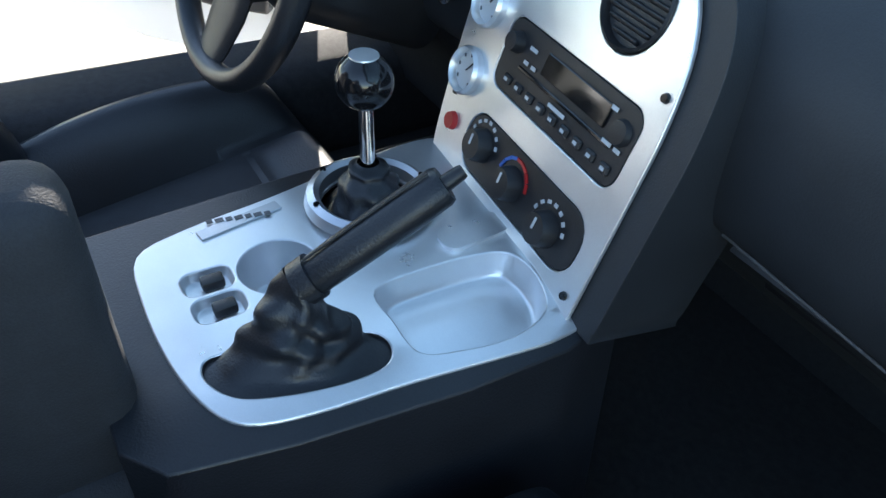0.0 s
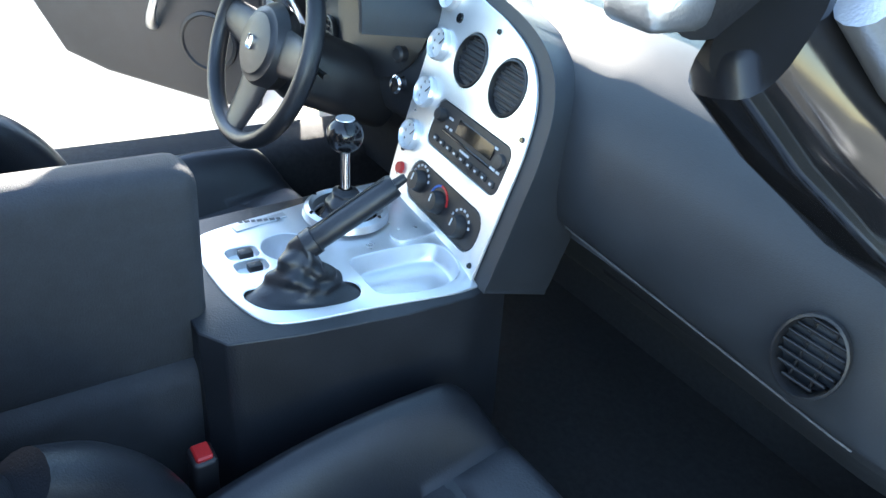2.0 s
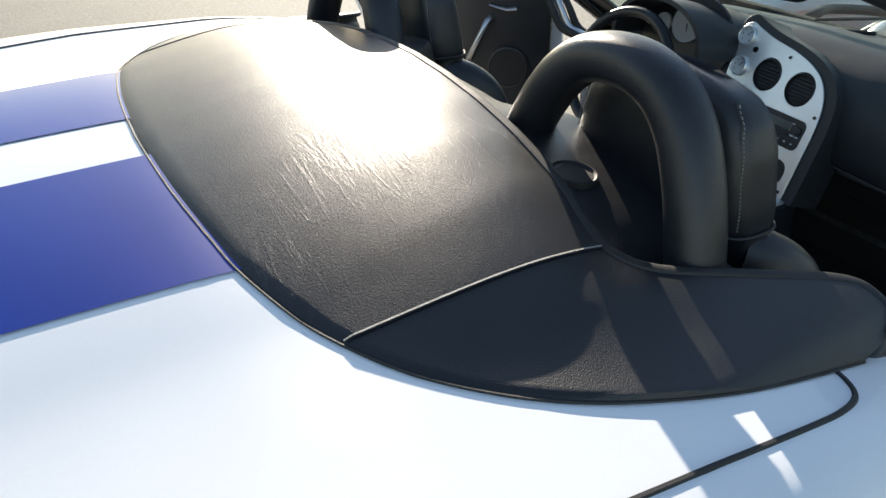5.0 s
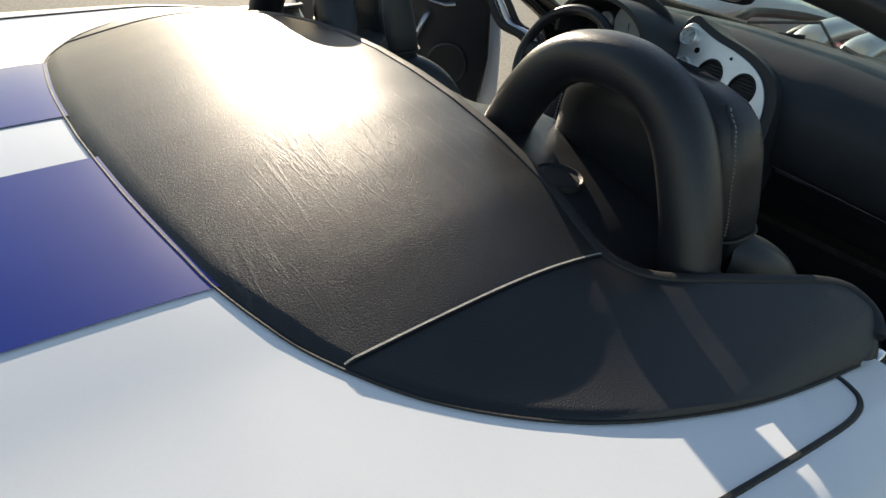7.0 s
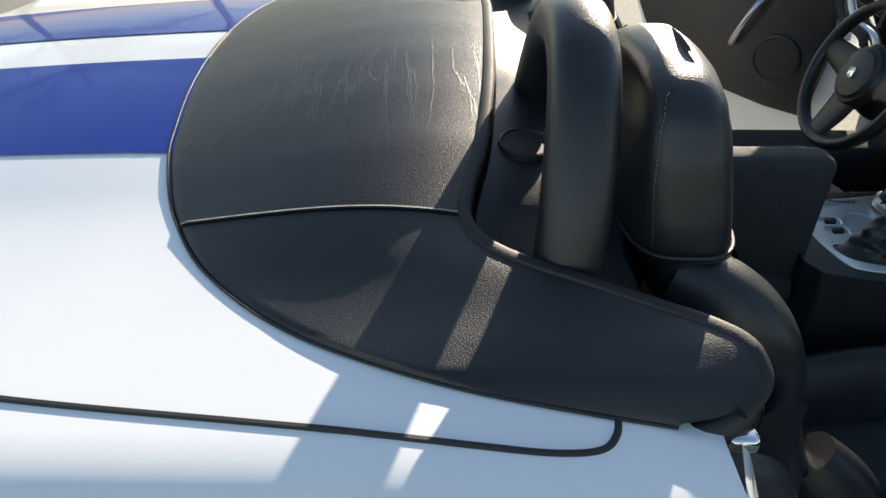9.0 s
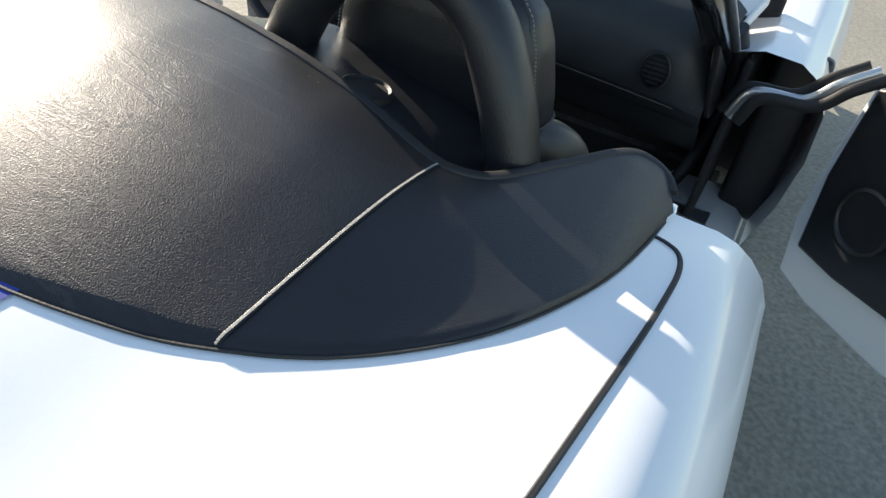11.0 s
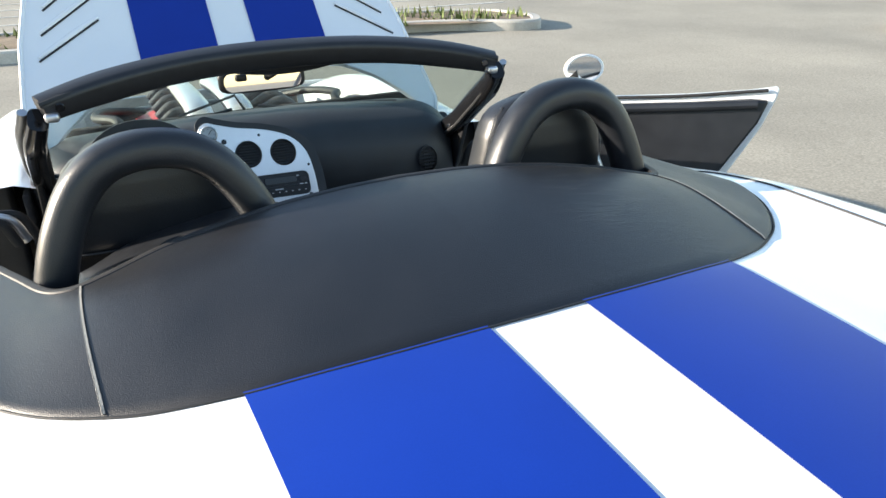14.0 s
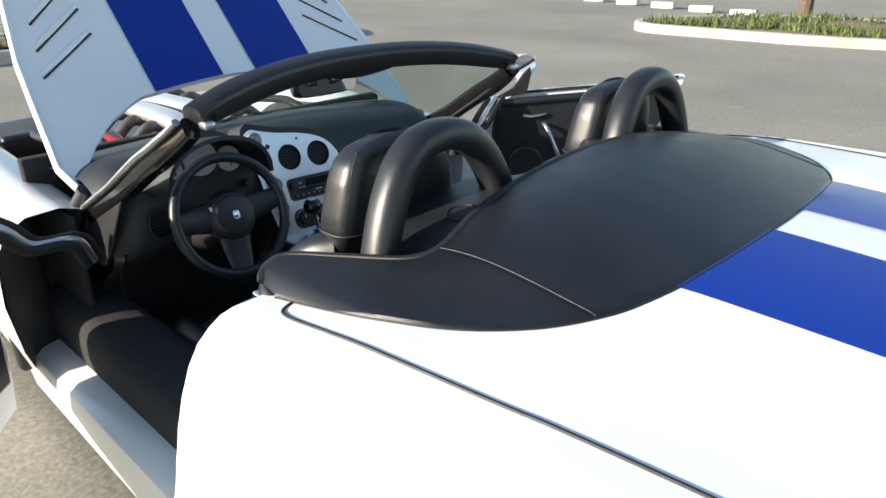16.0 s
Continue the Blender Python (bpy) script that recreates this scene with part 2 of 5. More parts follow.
def lathe(profile, n=32, at=(0, 0, 0), axis=(0, 0, 1)):
    """Turn (radius, height) pairs about axis at a point."""
    rot = Vector((0, 0, 1)).rotation_difference(Vector(axis).normalized()).to_matrix()
    at = Vector(at)
    bm = bmesh.new()
    rings = []
    for r, h in profile:
        rings.append([bm.verts.new(at + rot @ Vector((r * math.cos(2 * math.pi * j / n), r * math.sin(2 * math.pi * j / n), h))) for j in range(n)] if r > 1e-6
                     else [bm.verts.new(at + rot @ Vector((0, 0, h)))])
    for a, b in zip(rings, rings[1:]):
        for j in range(n):
            q = [a[j % len(a)], a[(j + 1) % len(a)], b[(j + 1) % len(b)], b[j % len(b)]]
            q = [v for i, v in enumerate(q) if v not in q[:i]]
            if len(q) > 2:
                bm.faces.new(q)
    return bm


def rbox(size, at=(0, 0, 0), bevel=0.01, seg=3, rot=None):
    """A rounded box centred at a point."""
    bm = bmesh.new()
    bmesh.ops.create_cube(bm, size=1)
    bmesh.ops.scale(bm, vec=size, verts=bm.verts)
    if bevel:
        bmesh.ops.bevel(bm, geom=bm.edges[:], offset=bevel, segments=seg, affect='EDGES', profile=0.5)
    if rot is not None:
        bmesh.ops.transform(bm, matrix=rot.to_4x4(), verts=bm.verts)
    bmesh.ops.translate(bm, vec=at, verts=bm.verts)
    return bm


def plate(outer, holes, thick, to_world, wall=0.0):
    """A flat plate with holes, drawn in two dimensions and set out by to_world(a, b, depth)."""
    bm = bmesh.new()
    edges = []
    for loop in [outer] + holes:
        vs = [bm.verts.new((a, b, 0)) for a, b in loop]
        edges += [bm.edges.new((vs[i], vs[(i + 1) % len(vs)])) for i in range(len(vs))]
    bmesh.ops.triangle_fill(bm, use_beauty=True, edges=edges)
    res = bmesh.ops.extrude_face_region(bm, geom=bm.faces[:])
    for v in res["geom"]:
        if isinstance(v, bmesh.types.BMVert):
            v.co.z -= thick
    for v in bm.verts:
        v.co = to_world(*v.co)
    return bm


def circle(cx, cy, r, n=28, ry=None):
    return [(cx + r * math.cos(2 * math.pi * i / n), cy + (ry or r) * math.sin(2 * math.pi * i / n)) for i in range(n)]


def rrect(x0, y0, x1, y1, r, n=5):
    out = []
    for cx, cy, a0 in ((x1 - r, y1 - r, 0), (x0 + r, y1 - r, 90), (x0 + r, y0 + r, 180), (x1 - r, y0 + r, 270)):
        out += [(cx + r * math.cos(radians(a0 + 90 * k / n)), cy + r * math.sin(radians(a0 + 90 * k / n))) for k in range(n + 1)]
    return out


def smooth2(pts, n=6):
    """A closed smooth loop through a few plan points."""
    p = [Vector((a, b, 0)) for a, b in pts]
    m, out = len(p), []
    for i in range(m):
        a, b, c, d = p[i - 1], p[i], p[(i + 1) % m], p[(i + 2) % m]
        for k in range(n):
            t = k / n
            q = 0.5 * (2 * b + (c - a) * t + (2 * a - 5 * b + 4 * c - d) * t * t + (3 * b - a - 3 * c + d) * t ** 3)
            out.append((q.x, q.y))
    return out


def merge(*bms):
    """Join bmeshes of one part."""
    out = bmesh.new()
    for b in bms:
        me = bpy.data.meshes.new("tmp")
        b.to_mesh(me)
        b.free()
        out.from_mesh(me)
        bpy.data.meshes.remove(me)
    return out


# ---- ground ----
def ground_z(y):
    return 0.05 * max(-25.0, min(25.0, y))


ys = [-1500, -300, -60, -25, -12, -6, -3, 0, 3, 6, 9, 14, 25, 60, 300, 1500]
bm = bmesh.new()
gv = [[bm.verts.new((x, y, ground_z(y))) for x in (-1500, -200, -40, -12, -4, 0, 4, 12, 40, 200, 1500)] for y in ys]
for a, b in zip(gv, gv[1:]):
    for i in range(10):
        bm.faces.new([a[i], a[i + 1], b[i + 1], b[i]])
tagged(part("ground", bm, M_ASPHALT, smooth=False), "sunlit pale grey asphalt of a car park", "ground", kind="structure")


def island(pts, name_label, seed):
    """A raised planter with a concrete kerb, soil and grass clumps."""
    rnd = random.Random(seed)
    loop = smooth2(pts, 5)
    n = len(loop)
    cx, cy = sum(p[0] for p in loop) / n, sum(p[1] for p in loop) / n
    root = thing("planter_island", (cx, cy, ground_z(cy)), name_label, "planter")
    bm = bmesh.new()

    def inset(d):
        out = []
        for i, (x, y) in enumerate(loop):
            tx, ty = loop[(i + 1) % n][0] - loop[i - 1][0], loop[(i + 1) % n][1] - loop[i - 1][1]
            ln = math.hypot(tx, ty)
            out.append((x - ty / ln * d, y + tx / ln * d))
        return out
    rings = []
    for d, h in ((0, -0.05), (0.005, 0.11), (0.025, 0.135), (0.13, 0.14), (0.15, 0.12), (0.15, 0.05)):
        rings.append([bm.verts.new((x, y, ground_z(y) + h)) for x, y in inset(d)])
    for a, b in zip(rings, rings[1:]):
        for i in range(n):
            bm.faces.new([a[i], a[(i + 1) % n], b[(i + 1) % n], b[i]])
    part("kerb", bm, M_CONCRETE, root, "pale concrete kerb")
    bm = bmesh.new()
    inner = inset(0.14)
    c = bm.verts.new((cx, cy, ground_z(cy) + 0.16))
    vs = [bm.verts.new((x, y, ground_z(y) + 0.115)) for x, y in inner]
    for i in range(n):
        bm.faces.new([vs[i], vs[(i + 1) % n], c])
    part("soil", bm, M_SOIL, root, "dry brown soil")
    bm = bmesh.new()
    for _ in range(2600):
        i, k = rnd.randrange(n), rnd.random() ** 0.6
        x, y = lerp(cx, inner[i][0], k), lerp(cy, inner[i][1], k)
        x, y = lerp(x, lerp(cx, inner[(i + 1) % n][0], k), rnd.random()), lerp(y, lerp(cy, inner[(i + 1) % n][1], k), rnd.random())
        if noise.noise((x * 0.9, y * 0.9, seed)) < -0.12:
            continue
        z, a, h = ground_z(y) + 0.115, rnd.random() * 6.28, rnd.uniform(0.05, 0.16)
        w, lean = rnd.uniform(0.012, 0.03), rnd.uniform(-0.08, 0.08)
        dx, dy = math.cos(a) * w, math.sin(a) * w
        bm.faces.new([bm.verts.new((x - dx, y - dy, z)), bm.verts.new((x + dx, y + dy, z)), bm.verts.new((x + lean, y + lean, z + h))])
    g = part("grass", bm, M_GRASS, root, "patchy low grass", smooth=False)
    g["kind"] = "stuff"
    return root


island([(-9, 8.3), (-5, 8.15), (0, 8.05), (3.6, 7.95), (4.9, 7.35), (5.35, 7.55), (5.45, 8.2), (4.6, 9.1), (0, 9.7), (-5, 9.9), (-9, 9.8)],
       "long concrete-kerbed planter island with dry grass", 3)
island([(9.1, 4.75), (9.35, 3.6), (9.7, 2.4), (10.3, 1.2), (11.5, -1), (13.0, -1), (13.0, 2.0), (12.4, 3.6), (11.0, 4.75), (9.8, 5.15)],
       "kerbed planter island with green ground cover", 5)

# ---- the car: rear body ----
car = thing("sports_car", (0.0, 0.4, 0.02), "white open two-seat sports car with two blue stripes", "car")

SECTION = [(0.80, 0.0), (0.825, 0.006), (0.848, 0.020), (0.870, 0.045), (0.888, 0.085), (0.902, 0.15), (0.908, 0.23), (0.905, 0.33), (0.895, 0.43), (0.88, 0.55), (0.86, 0.66)]


def deck_z(x, y):
    x = min(abs(x), 0.80)
    k = max(0.0, min(1.0, (x - 0.45) / 0.30))
    k = k * k * (3 - 2 * k)
    tail, fore = max(0.0, -y - 0.6), max(0.0, min(1.0, (y + 0.32) / 0.32))
    return 0.964 - 0.16 * x * x + 0.27 * max(0.0, x - 0.45) ** 1.5 - 0.038 * k * fore ** 1.5 - 0.045 * tail - 0.05 * tail * tail


def jamb_y(z):
    """The door opening's rear edge: upright at the top, sweeping forward lower down."""
    d = max(0.0, 0.87 - z)
    return 0.010 + 0.20 * d + 0.55 * d * d


def body_point(u, v, s):
    """u from the centre line out and down the side, v from the front edge to the tail."""
    k = u * 26
    y_tail = -1.36
    if k <= 16:
        x = 0.80 * k / 16
        drop = 0.0
    else:
        i = (k - 16)
        x, drop = SECTION[int(i)] if int(i) >= 10 else (lerp(SECTION[int(i)][0], SECTION[int(i) + 1][0], i % 1), lerp(SECTION[int(i)][1], SECTION[int(i) + 1][1], i % 1))
    z0 = deck_z(x, -0.05) - drop
    y0 = jamb_y(z0) if x > 0.70 else -0.30 if x < 0.60 else lerp(-0.30, jamb_y(z0), (x - 0.60) / 0.10)
    y = lerp(y0, y_tail, v)
    if k <= 16:
        z = deck_z(x, y)
    else:
        z = deck_z(0.80, y) - drop
    t = max(0.0, (v - 0.86) / 0.14)
    return Vector((s * x * (1 - 0.12 * t * t), y, z - 0.16 * t ** 2.2))


for s in (1, -1):
    part("rear_quarter", grid(lambda u, v: body_point(u, v, s), 52, 40), M_WHITE, car, "glossy white rear deck and fender")
    part("door_jamb", grid(lambda u, v: body_point((16 + 10 * u) / 26, 0.0, s) + Vector((-s * 0.10 * v, 0.03 * v, -0.01 * v)), 20, 3), M_WHITE, car, "white painted door jamb")
part("tail_panel", grid(lambda u, v: Vector((lerp(-0.83, 0.83, u), -1.355 - 0.06 * math.sin(math.pi * v), lerp(0.78, 0.25, v) + (0.02 * math.cos(math.pi * (u - 0.5)) if v < 0.01 else 0))), 16, 8), M_WHITE, car)
for s in (1, -1):
    st = part("racing_stripe", grid(lambda u, v: (lambda x, y: Vector((x, y, deck_z(x, y) + 0.0018 - 0.16 * max(0.0, ((-0.30 - y) / 1.06 - 0.86) / 0.14) ** 2.2)))(s * lerp(0.07, 0.362 - 0.035 * v, u), lerp(-0.50, -1.34, v)), 12, 40),
              M_BLUE, car, "deep blue racing stripe")
    seam = [(0.728, -0.078), (0.752, -0.083), (0.770, -0.098), (0.778, -0.13), (0.779, -0.18), (0.774, -0.28), (0.763, -0.40), (0.748, -0.55), (0.728, -0.70), (0.70, -0.90), (0.66, -1.15)]
    part("deck_seam", sweep([Vector((s * q.x, q.y, deck_z(q.x, q.y) - 0.0005)) for q in spline([(a, b, 0) for a, b in seam], 6)], 0.0035, n=6), M_RUBBER, car, "dark shut line of the rear deck lid")

# wheels and underside close the body
for s in (1, -1):
    for wy in (-0.55, 1.95):
        w = part("wheel", lathe([(0.0, -0.12), (0.30, -0.12), (0.335, -0.09), (0.345, 0.0), (0.335, 0.09), (0.30, 0.12), (0.24, 0.12)], 40, (s * 0.78, wy, 0.345 + ground_z(wy)), (s, 0, 0)), M_RUBBER, car, "black tyre")
        part("rim", lathe([(0.24, 0.118), (0.22, 0.05), (0.08, 0.06), (0.0, 0.07)], 30, (s * 0.78, wy, 0.345 + ground_z(wy)), (s, 0, 0)), M_ALU, w)
part("floor_pan", rbox((1.50, 2.2, 0.04), (0, 0.55, 0.17), 0.01), M_CARPET, car, "black carpeted floor")
part("rear_bulkhead", grid(lambda u, v: Vector((lerp(-0.62, 0.62, u), lerp(0.07, 0.20, v) + 0.0, lerp(0.86, 0.18, v))), 10, 6, thick=0.02), M_CARPET, car, "black carpeted rear bulkhead")
part("footwell_wall", rbox((1.46, 0.04, 0.70), (0, 1.42, 0.52), 0.01), M_CARPET, car)

# sills
for s in (1, -1):
    lift = 0.0 if s > 0 else 0.035
    sill = part("sill", grid(lambda u, v: (lambda q: Vector((s * q[0], lerp(0.30, 1.36, u), q[1] + lift)))(
        [(0.60, 0.20), (0.605, 0.262), (0.615, 0.272), (0.775, 0.283), (0.785, 0.281), (0.80, 0.279), (0.835, 0.272), (0.862, 0.25), (0.872, 0.20), (0.86, 0.10)][min(9, int(round(v * 9)))]), 12, 9),
        M_WHITE, car, "white painted door sill")
    if s > 0:
        badge_sill = sill
    if s > 0:
        part("sill_plate", rbox((0.16, 0.70, 0.004), (s * 0.695, 0.80, 0.2795 + lift), 0.0015, 1, Matrix.Rotation(s * radians(-3.9), 3, 'Y')), M_ALU, sill, "brushed metal sill plate with raised badge")
    if s < 0:
        part("sill_trim", sweep([Vector((-0.690, 0.30 + 1.04 * k / 8, 0.375)) for k in range(9)], 0.100, 0.10, side=(0, 0, 1), n=20, square=0.6), M_CARPET, sill, "black carpeted inner sill")
    part("door_seal", sweep(spline([(s * 0.70, -0.01, 0.82), (s * 0.715, 0.06, 0.80), (s * 0.69, 0.11, 0.74), (s * 0.655, 0.20, 0.56), (s * 0.625, 0.32, 0.37), (s * 0.607, 0.46, 0.292), (s * 0.605, 0.80, 0.285), (s * 0.615, 1.12, 0.29), (s * 0.655, 1.235, 0.36), (s * 0.69, 1.22, 0.56), (s * 0.685, 1.14, 0.74), (s * 0.665, 1.07, 0.83)], 8), 0.020, 0.020), M_SEAT, car, "dark grey rubber door seal")
    for yy in ((0.50, 1.10) if s > 0 else ()):
        part("screw", lathe([(0, 0.003), (0.005, 0.002), (0.006, 0)], 10, (s * 0.63, yy, 0.279 + lift)), M_CHROME, sill)
    # inner quarter trim between seat and door seal
    part("quarter_trim", grid(lambda u, v: Vector((s * lerp(0.715, 0.622, u ** 0.8), lerp(0.04, 0.16, u) + 0.35 * v * v * 0.8, lerp(lerp(0.855, 0.79, u), 0.25, v))), 6, 12), M_LEATHER, car, "black vinyl quarter trim")

# raised badge of plain slanted bars on the sill plate
for y0, w, slant in ((0.606, 0.014, -0.022), (0.640, 0.014, 0.020), (0.668, 0.016, 0.020), (0.706, 0.038, 0.020), (0.768, 0.036, 0.020), (0.830, 0.040, 0.020)):
    bm = bmesh.new()
    quad = [(0.662 + 0.046 * (1 - h), y0 + w * q + slant * h) for q, h in ((0, 0), (1, 0), (1, 1), (0, 1))]
    low = [bm.verts.new((x, y, 0.2800 - 0.068 * (x - 0.697))) for x, y in quad]
    high = [bm.verts.new((x, y, 0.2868 - 0.068 * (x - 0.697))) for x, y in quad]
    bm.faces.new(high)
    for i in range(4):
        bm.faces.new([low[i], low[(i + 1) % 4], high[(i + 1) % 4], high[i]])
    part("badge_bar", bm, M_GLOSS, badge_sill, "dark raised badge bar", smooth=False)

# ---- tonneau cover ----
REAR_EDGE = [(0, -0.606), (0.10, -0.603), (0.20, -0.596), (0.30, -0.583), (0.36, -0.573), (0.44, -0.548), (0.50, -0.520), (0.57, -0.475), (0.635, -0.408), (0.68, -0.338), (0.71, -0.262), (0.727, -0.190), (0.737, -0.10), (0.740, -0.03)]
GROOVE = [(0, -0.166), (0.15, -0.170), (0.28, -0.176), (0.40, -0.188), (0.47, -0.203), (0.515, -0.209), (0.545, -0.197), (0.565, -0.176), (0.582, -0.144), (0.605, -0.090), (0.632, -0.030), (0.652, 0.014), (0.674, 0.042), (0.706, 0.046), (0.732, 0.020), (0.741, -0.03)]

REAR_EDGE = [(q.x, q.y) for q in spline([(a, b, 0) for a, b in REAR_EDGE], 4)]
GROOVE = [(q.x, q.y) for q in spline([(a, b, 0) for a, b in GROOVE], 3)]

def front_z(x):
    x = abs(x)
    return table(x, [(0, 1.024), (0.1, 1.022), (0.2, 1.015), (0.3, 1.002), (0.4, 0.984), (0.5, 0.960), (0.56, 0.945), (0.62, 0.932), (0.68, 0.920), (0.72, 0.905), (0.74, 0.893)])


def tonneau_point(u, v):
    """u across from the centre to the tip, v from the rear edge to the groove."""
    x = 0.7405 * (1 - (1 - u) ** 1.6)
    yr, yf = table(x, REAR_EDGE), table(x, GROOVE)
    zr, zf = deck_z(x, yr) - 0.004, front_z(x)
    w = 1 - (1 - v) ** 1.7
    h = lerp(zr, zf, w)
    edge = (0.007 + 0.006 * max(0.0, min(1.0, (x - 0.60) / 0.12))) * min(1.0, v / 0.04) ** 0.5 * min(1.0, (0.7406 - x) / 0.03)
    swell = max(0.0, min(1.0, (x - 0.40) / 0.34))
    dome = 0.011 * math.sin(math.pi * min(1.0, v) ** 1.7) * max(0.0, min(1.0, (0.64 - x) / 0.22))
    crown = dome + 0.003 * math.sin(math.pi * min(1, v)) ** 1.2 * math.sin(math.pi * swell ** 0.85)
    return Vector((x, lerp(yr, yf, v), h + edge * (1 - 0.55 * v) + crown))


tonneau = thing("tonneau_cover", (0, -0.35, 0.95), "weathered black vinyl tonneau cover behind the seats", "cover")
for s in (1, -1):
    part("cover_skin", grid(lambda u, v: (lambda q: Vector((s * q.x, q.y, q.z)))(tonneau_point(u, 0.0 if v == 0 else 0.012 + 0.988 * (v - 1 / 40) / (39 / 40))), 60, 40), M_VINYL, tonneau, "scuffed and creased black vinyl skin")
    # stitched seam
    pts = []
    for k in range(41):
        v = 0.02 + 0.97 * k / 40
        x = 0.500 + 0.018 * v + 0.004 * math.sin(3 * v)
        u = 1 - (1 - x / 0.7405) ** (1 / 1.6)
        q = tonneau_point(u, v)
        pts.append(Vector((s * q.x, q.y, q.z + 0.0012)))
    part("seam", sweep(pts, 0.0026, 0.0010, n=6), M_VINYL, tonneau, "folded vinyl seam")
    bm = bmesh.new()
    fine = spline(pts, 3)
    for i in range(0, len(fine) - 1, 2):
        d = (fine[i + 1] - fine[i]).normalized()
        c = (fine[i] + fine[i + 1]) / 2 + Vector((0, 0, 0.0014))
        e = Vector((d.y, -d.x, 0)) * 0.0013
        bm.faces.new([bm.verts.new(c - d * 0.0026 - e), bm.verts.new(c + d * 0.0026 - e), bm.verts.new(c + d * 0.0026 + e), bm.verts.new(c - d * 0.0026 + e)])
    part("stitching", bm, M_THREAD, tonneau, "pale thread stitches", smooth=False)["kind"] = "stuff"
    edge = [Vector((s * x, y + 0.0015, deck_z(x, y) + 0.0015)) for x, y, _ in (tonneau_point(k / 60, 0.0) for k in range(61))]
    part("edge_bead", sweep(edge, 0.0016, n=6), M_RUBBER, tonneau, "black edge beading")
    part("end_clip", rbox((0.022, 0.03, 0.02), (s * 0.735, 0.030, 0.868), 0.007), M_CHROME, tonneau, "bright metal end clip")

    lobe = spline([(s * 0.640, -0.030, 0.900), (s * 0.662, 0.010, 0.893), (s * 0.685, 0.030, 0.885), (s * 0.710, 0.030, 0.876), (s * 0.727, 0.006, 0.868), (s * 0.734, -0.045, 0.864)], 6)
    part("end_roll", sweep(lobe, 0.023, 0.027, n=20, taper=lambda t: 0.35 + 0.65 * math.sin(math.pi * min(max(t, 0.03), 0.97)) ** 0.6), M_VINYL, tonneau, "padded rounded cover end", sharp=70)

# saddle panel under the hoops
for s in (1, -1):
    # black strip laid along the groove to draw the shade under the cover's lip
    part("groove_shade", sweep([Vector((s * q.x, q.y + 0.003, front_z(q.x) + 0.001)) for q in spline([(a, b, 0) for a, b in GROOVE[:-3]], 3)], 0.0085, 0.006, n=8), M_RUBBER, tonneau, "black strip standing in for shade in the groove at the cover's front edge")
    def saddle(u, v):
        x = 0.708 * u
        y0, z0 = table(x, GROOVE), front_z(x)
        y1 = y0 + table(x, [(0, 0.09), (0.14, 0.10), (0.22, 0.19), (0.45, 0.22), (0.55, 0.19), (0.60, 0.12), (0.64, 0.05), (0.67, 0.018), (0.74, 0.012)])
        dip = table(x, [(0, 0), (0.46, 0), (0.56, 0.014), (0.72, 0.018)])
        if v < 0.12:
            k = v / 0.12
            return Vector((s * x, y0 + 0.014 * k, z0 + 0.002 - 0.030 * math.sin(math.pi * k * 0.75) - dip * k))
        k = (v - 0.12) / 0.88
        return Vector((s * x, lerp(y0 + 0.014, y1, k), z0 - 0.019 - dip - table(x, [(0, 0.30), (0.12, 0.28), (0.22, 0.10), (0.74, 0.04)]) * k * (y1 - y0) - (0.10 * max(0, (k - 0.85) / 0.15) ** 2)))
    part("saddle_panel", grid(saddle, 36, 24), M_LEATHER, tonneau, "black vinyl panel round the roll hoops")

# ---- roll hoops ----
for s in (1, -1):
    hoop = thing("roll_hoop", (s * 0.395, -0.10, 0.94), "padded black leather roll hoop behind the seat", "roll bar", "roll hoops")
    pts = []
    arch = [(0.166, 0.0), (0.151, 0.25), (0.131, 0.50), (0.104, 0.74), (0.070, 0.905), (0.035, 0.978), (0.0, 1.0)]
    arch = arch + [(-a, b) for a, b in arch[-2::-1]]
    for q in spline([(a, b, 0) for a, b in arch], 5):
        zb = 0.925 if q.x > 0 else 0.968
        pts.append((s * (0.395 + q.x), -0.100 + 0.012 * q.y, lerp(zb, 1.116, q.y)))
    pts = [(pts[0][0], pts[0][1], 0.875)] + pts + [(pts[-1][0], pts[-1][1], 0.95)]
    part("padded_tube", sweep(pts, 0.031, 0.036, side=(0, 1, 0), n=28, square=0.84), M_LEATHER, hoop, "leather padded tube")
    part("belt_guide", lathe([(0.034, -0.006), (0.033, 0.001), (0.030, 0.002), (0.027, -0.001), (0.0, -0.0015)], 28, (s * 0.372, -0.130, 0.9695), (0.1 * s, 0.06, 1)), M_RUBBER, hoop, "oval black belt guide")

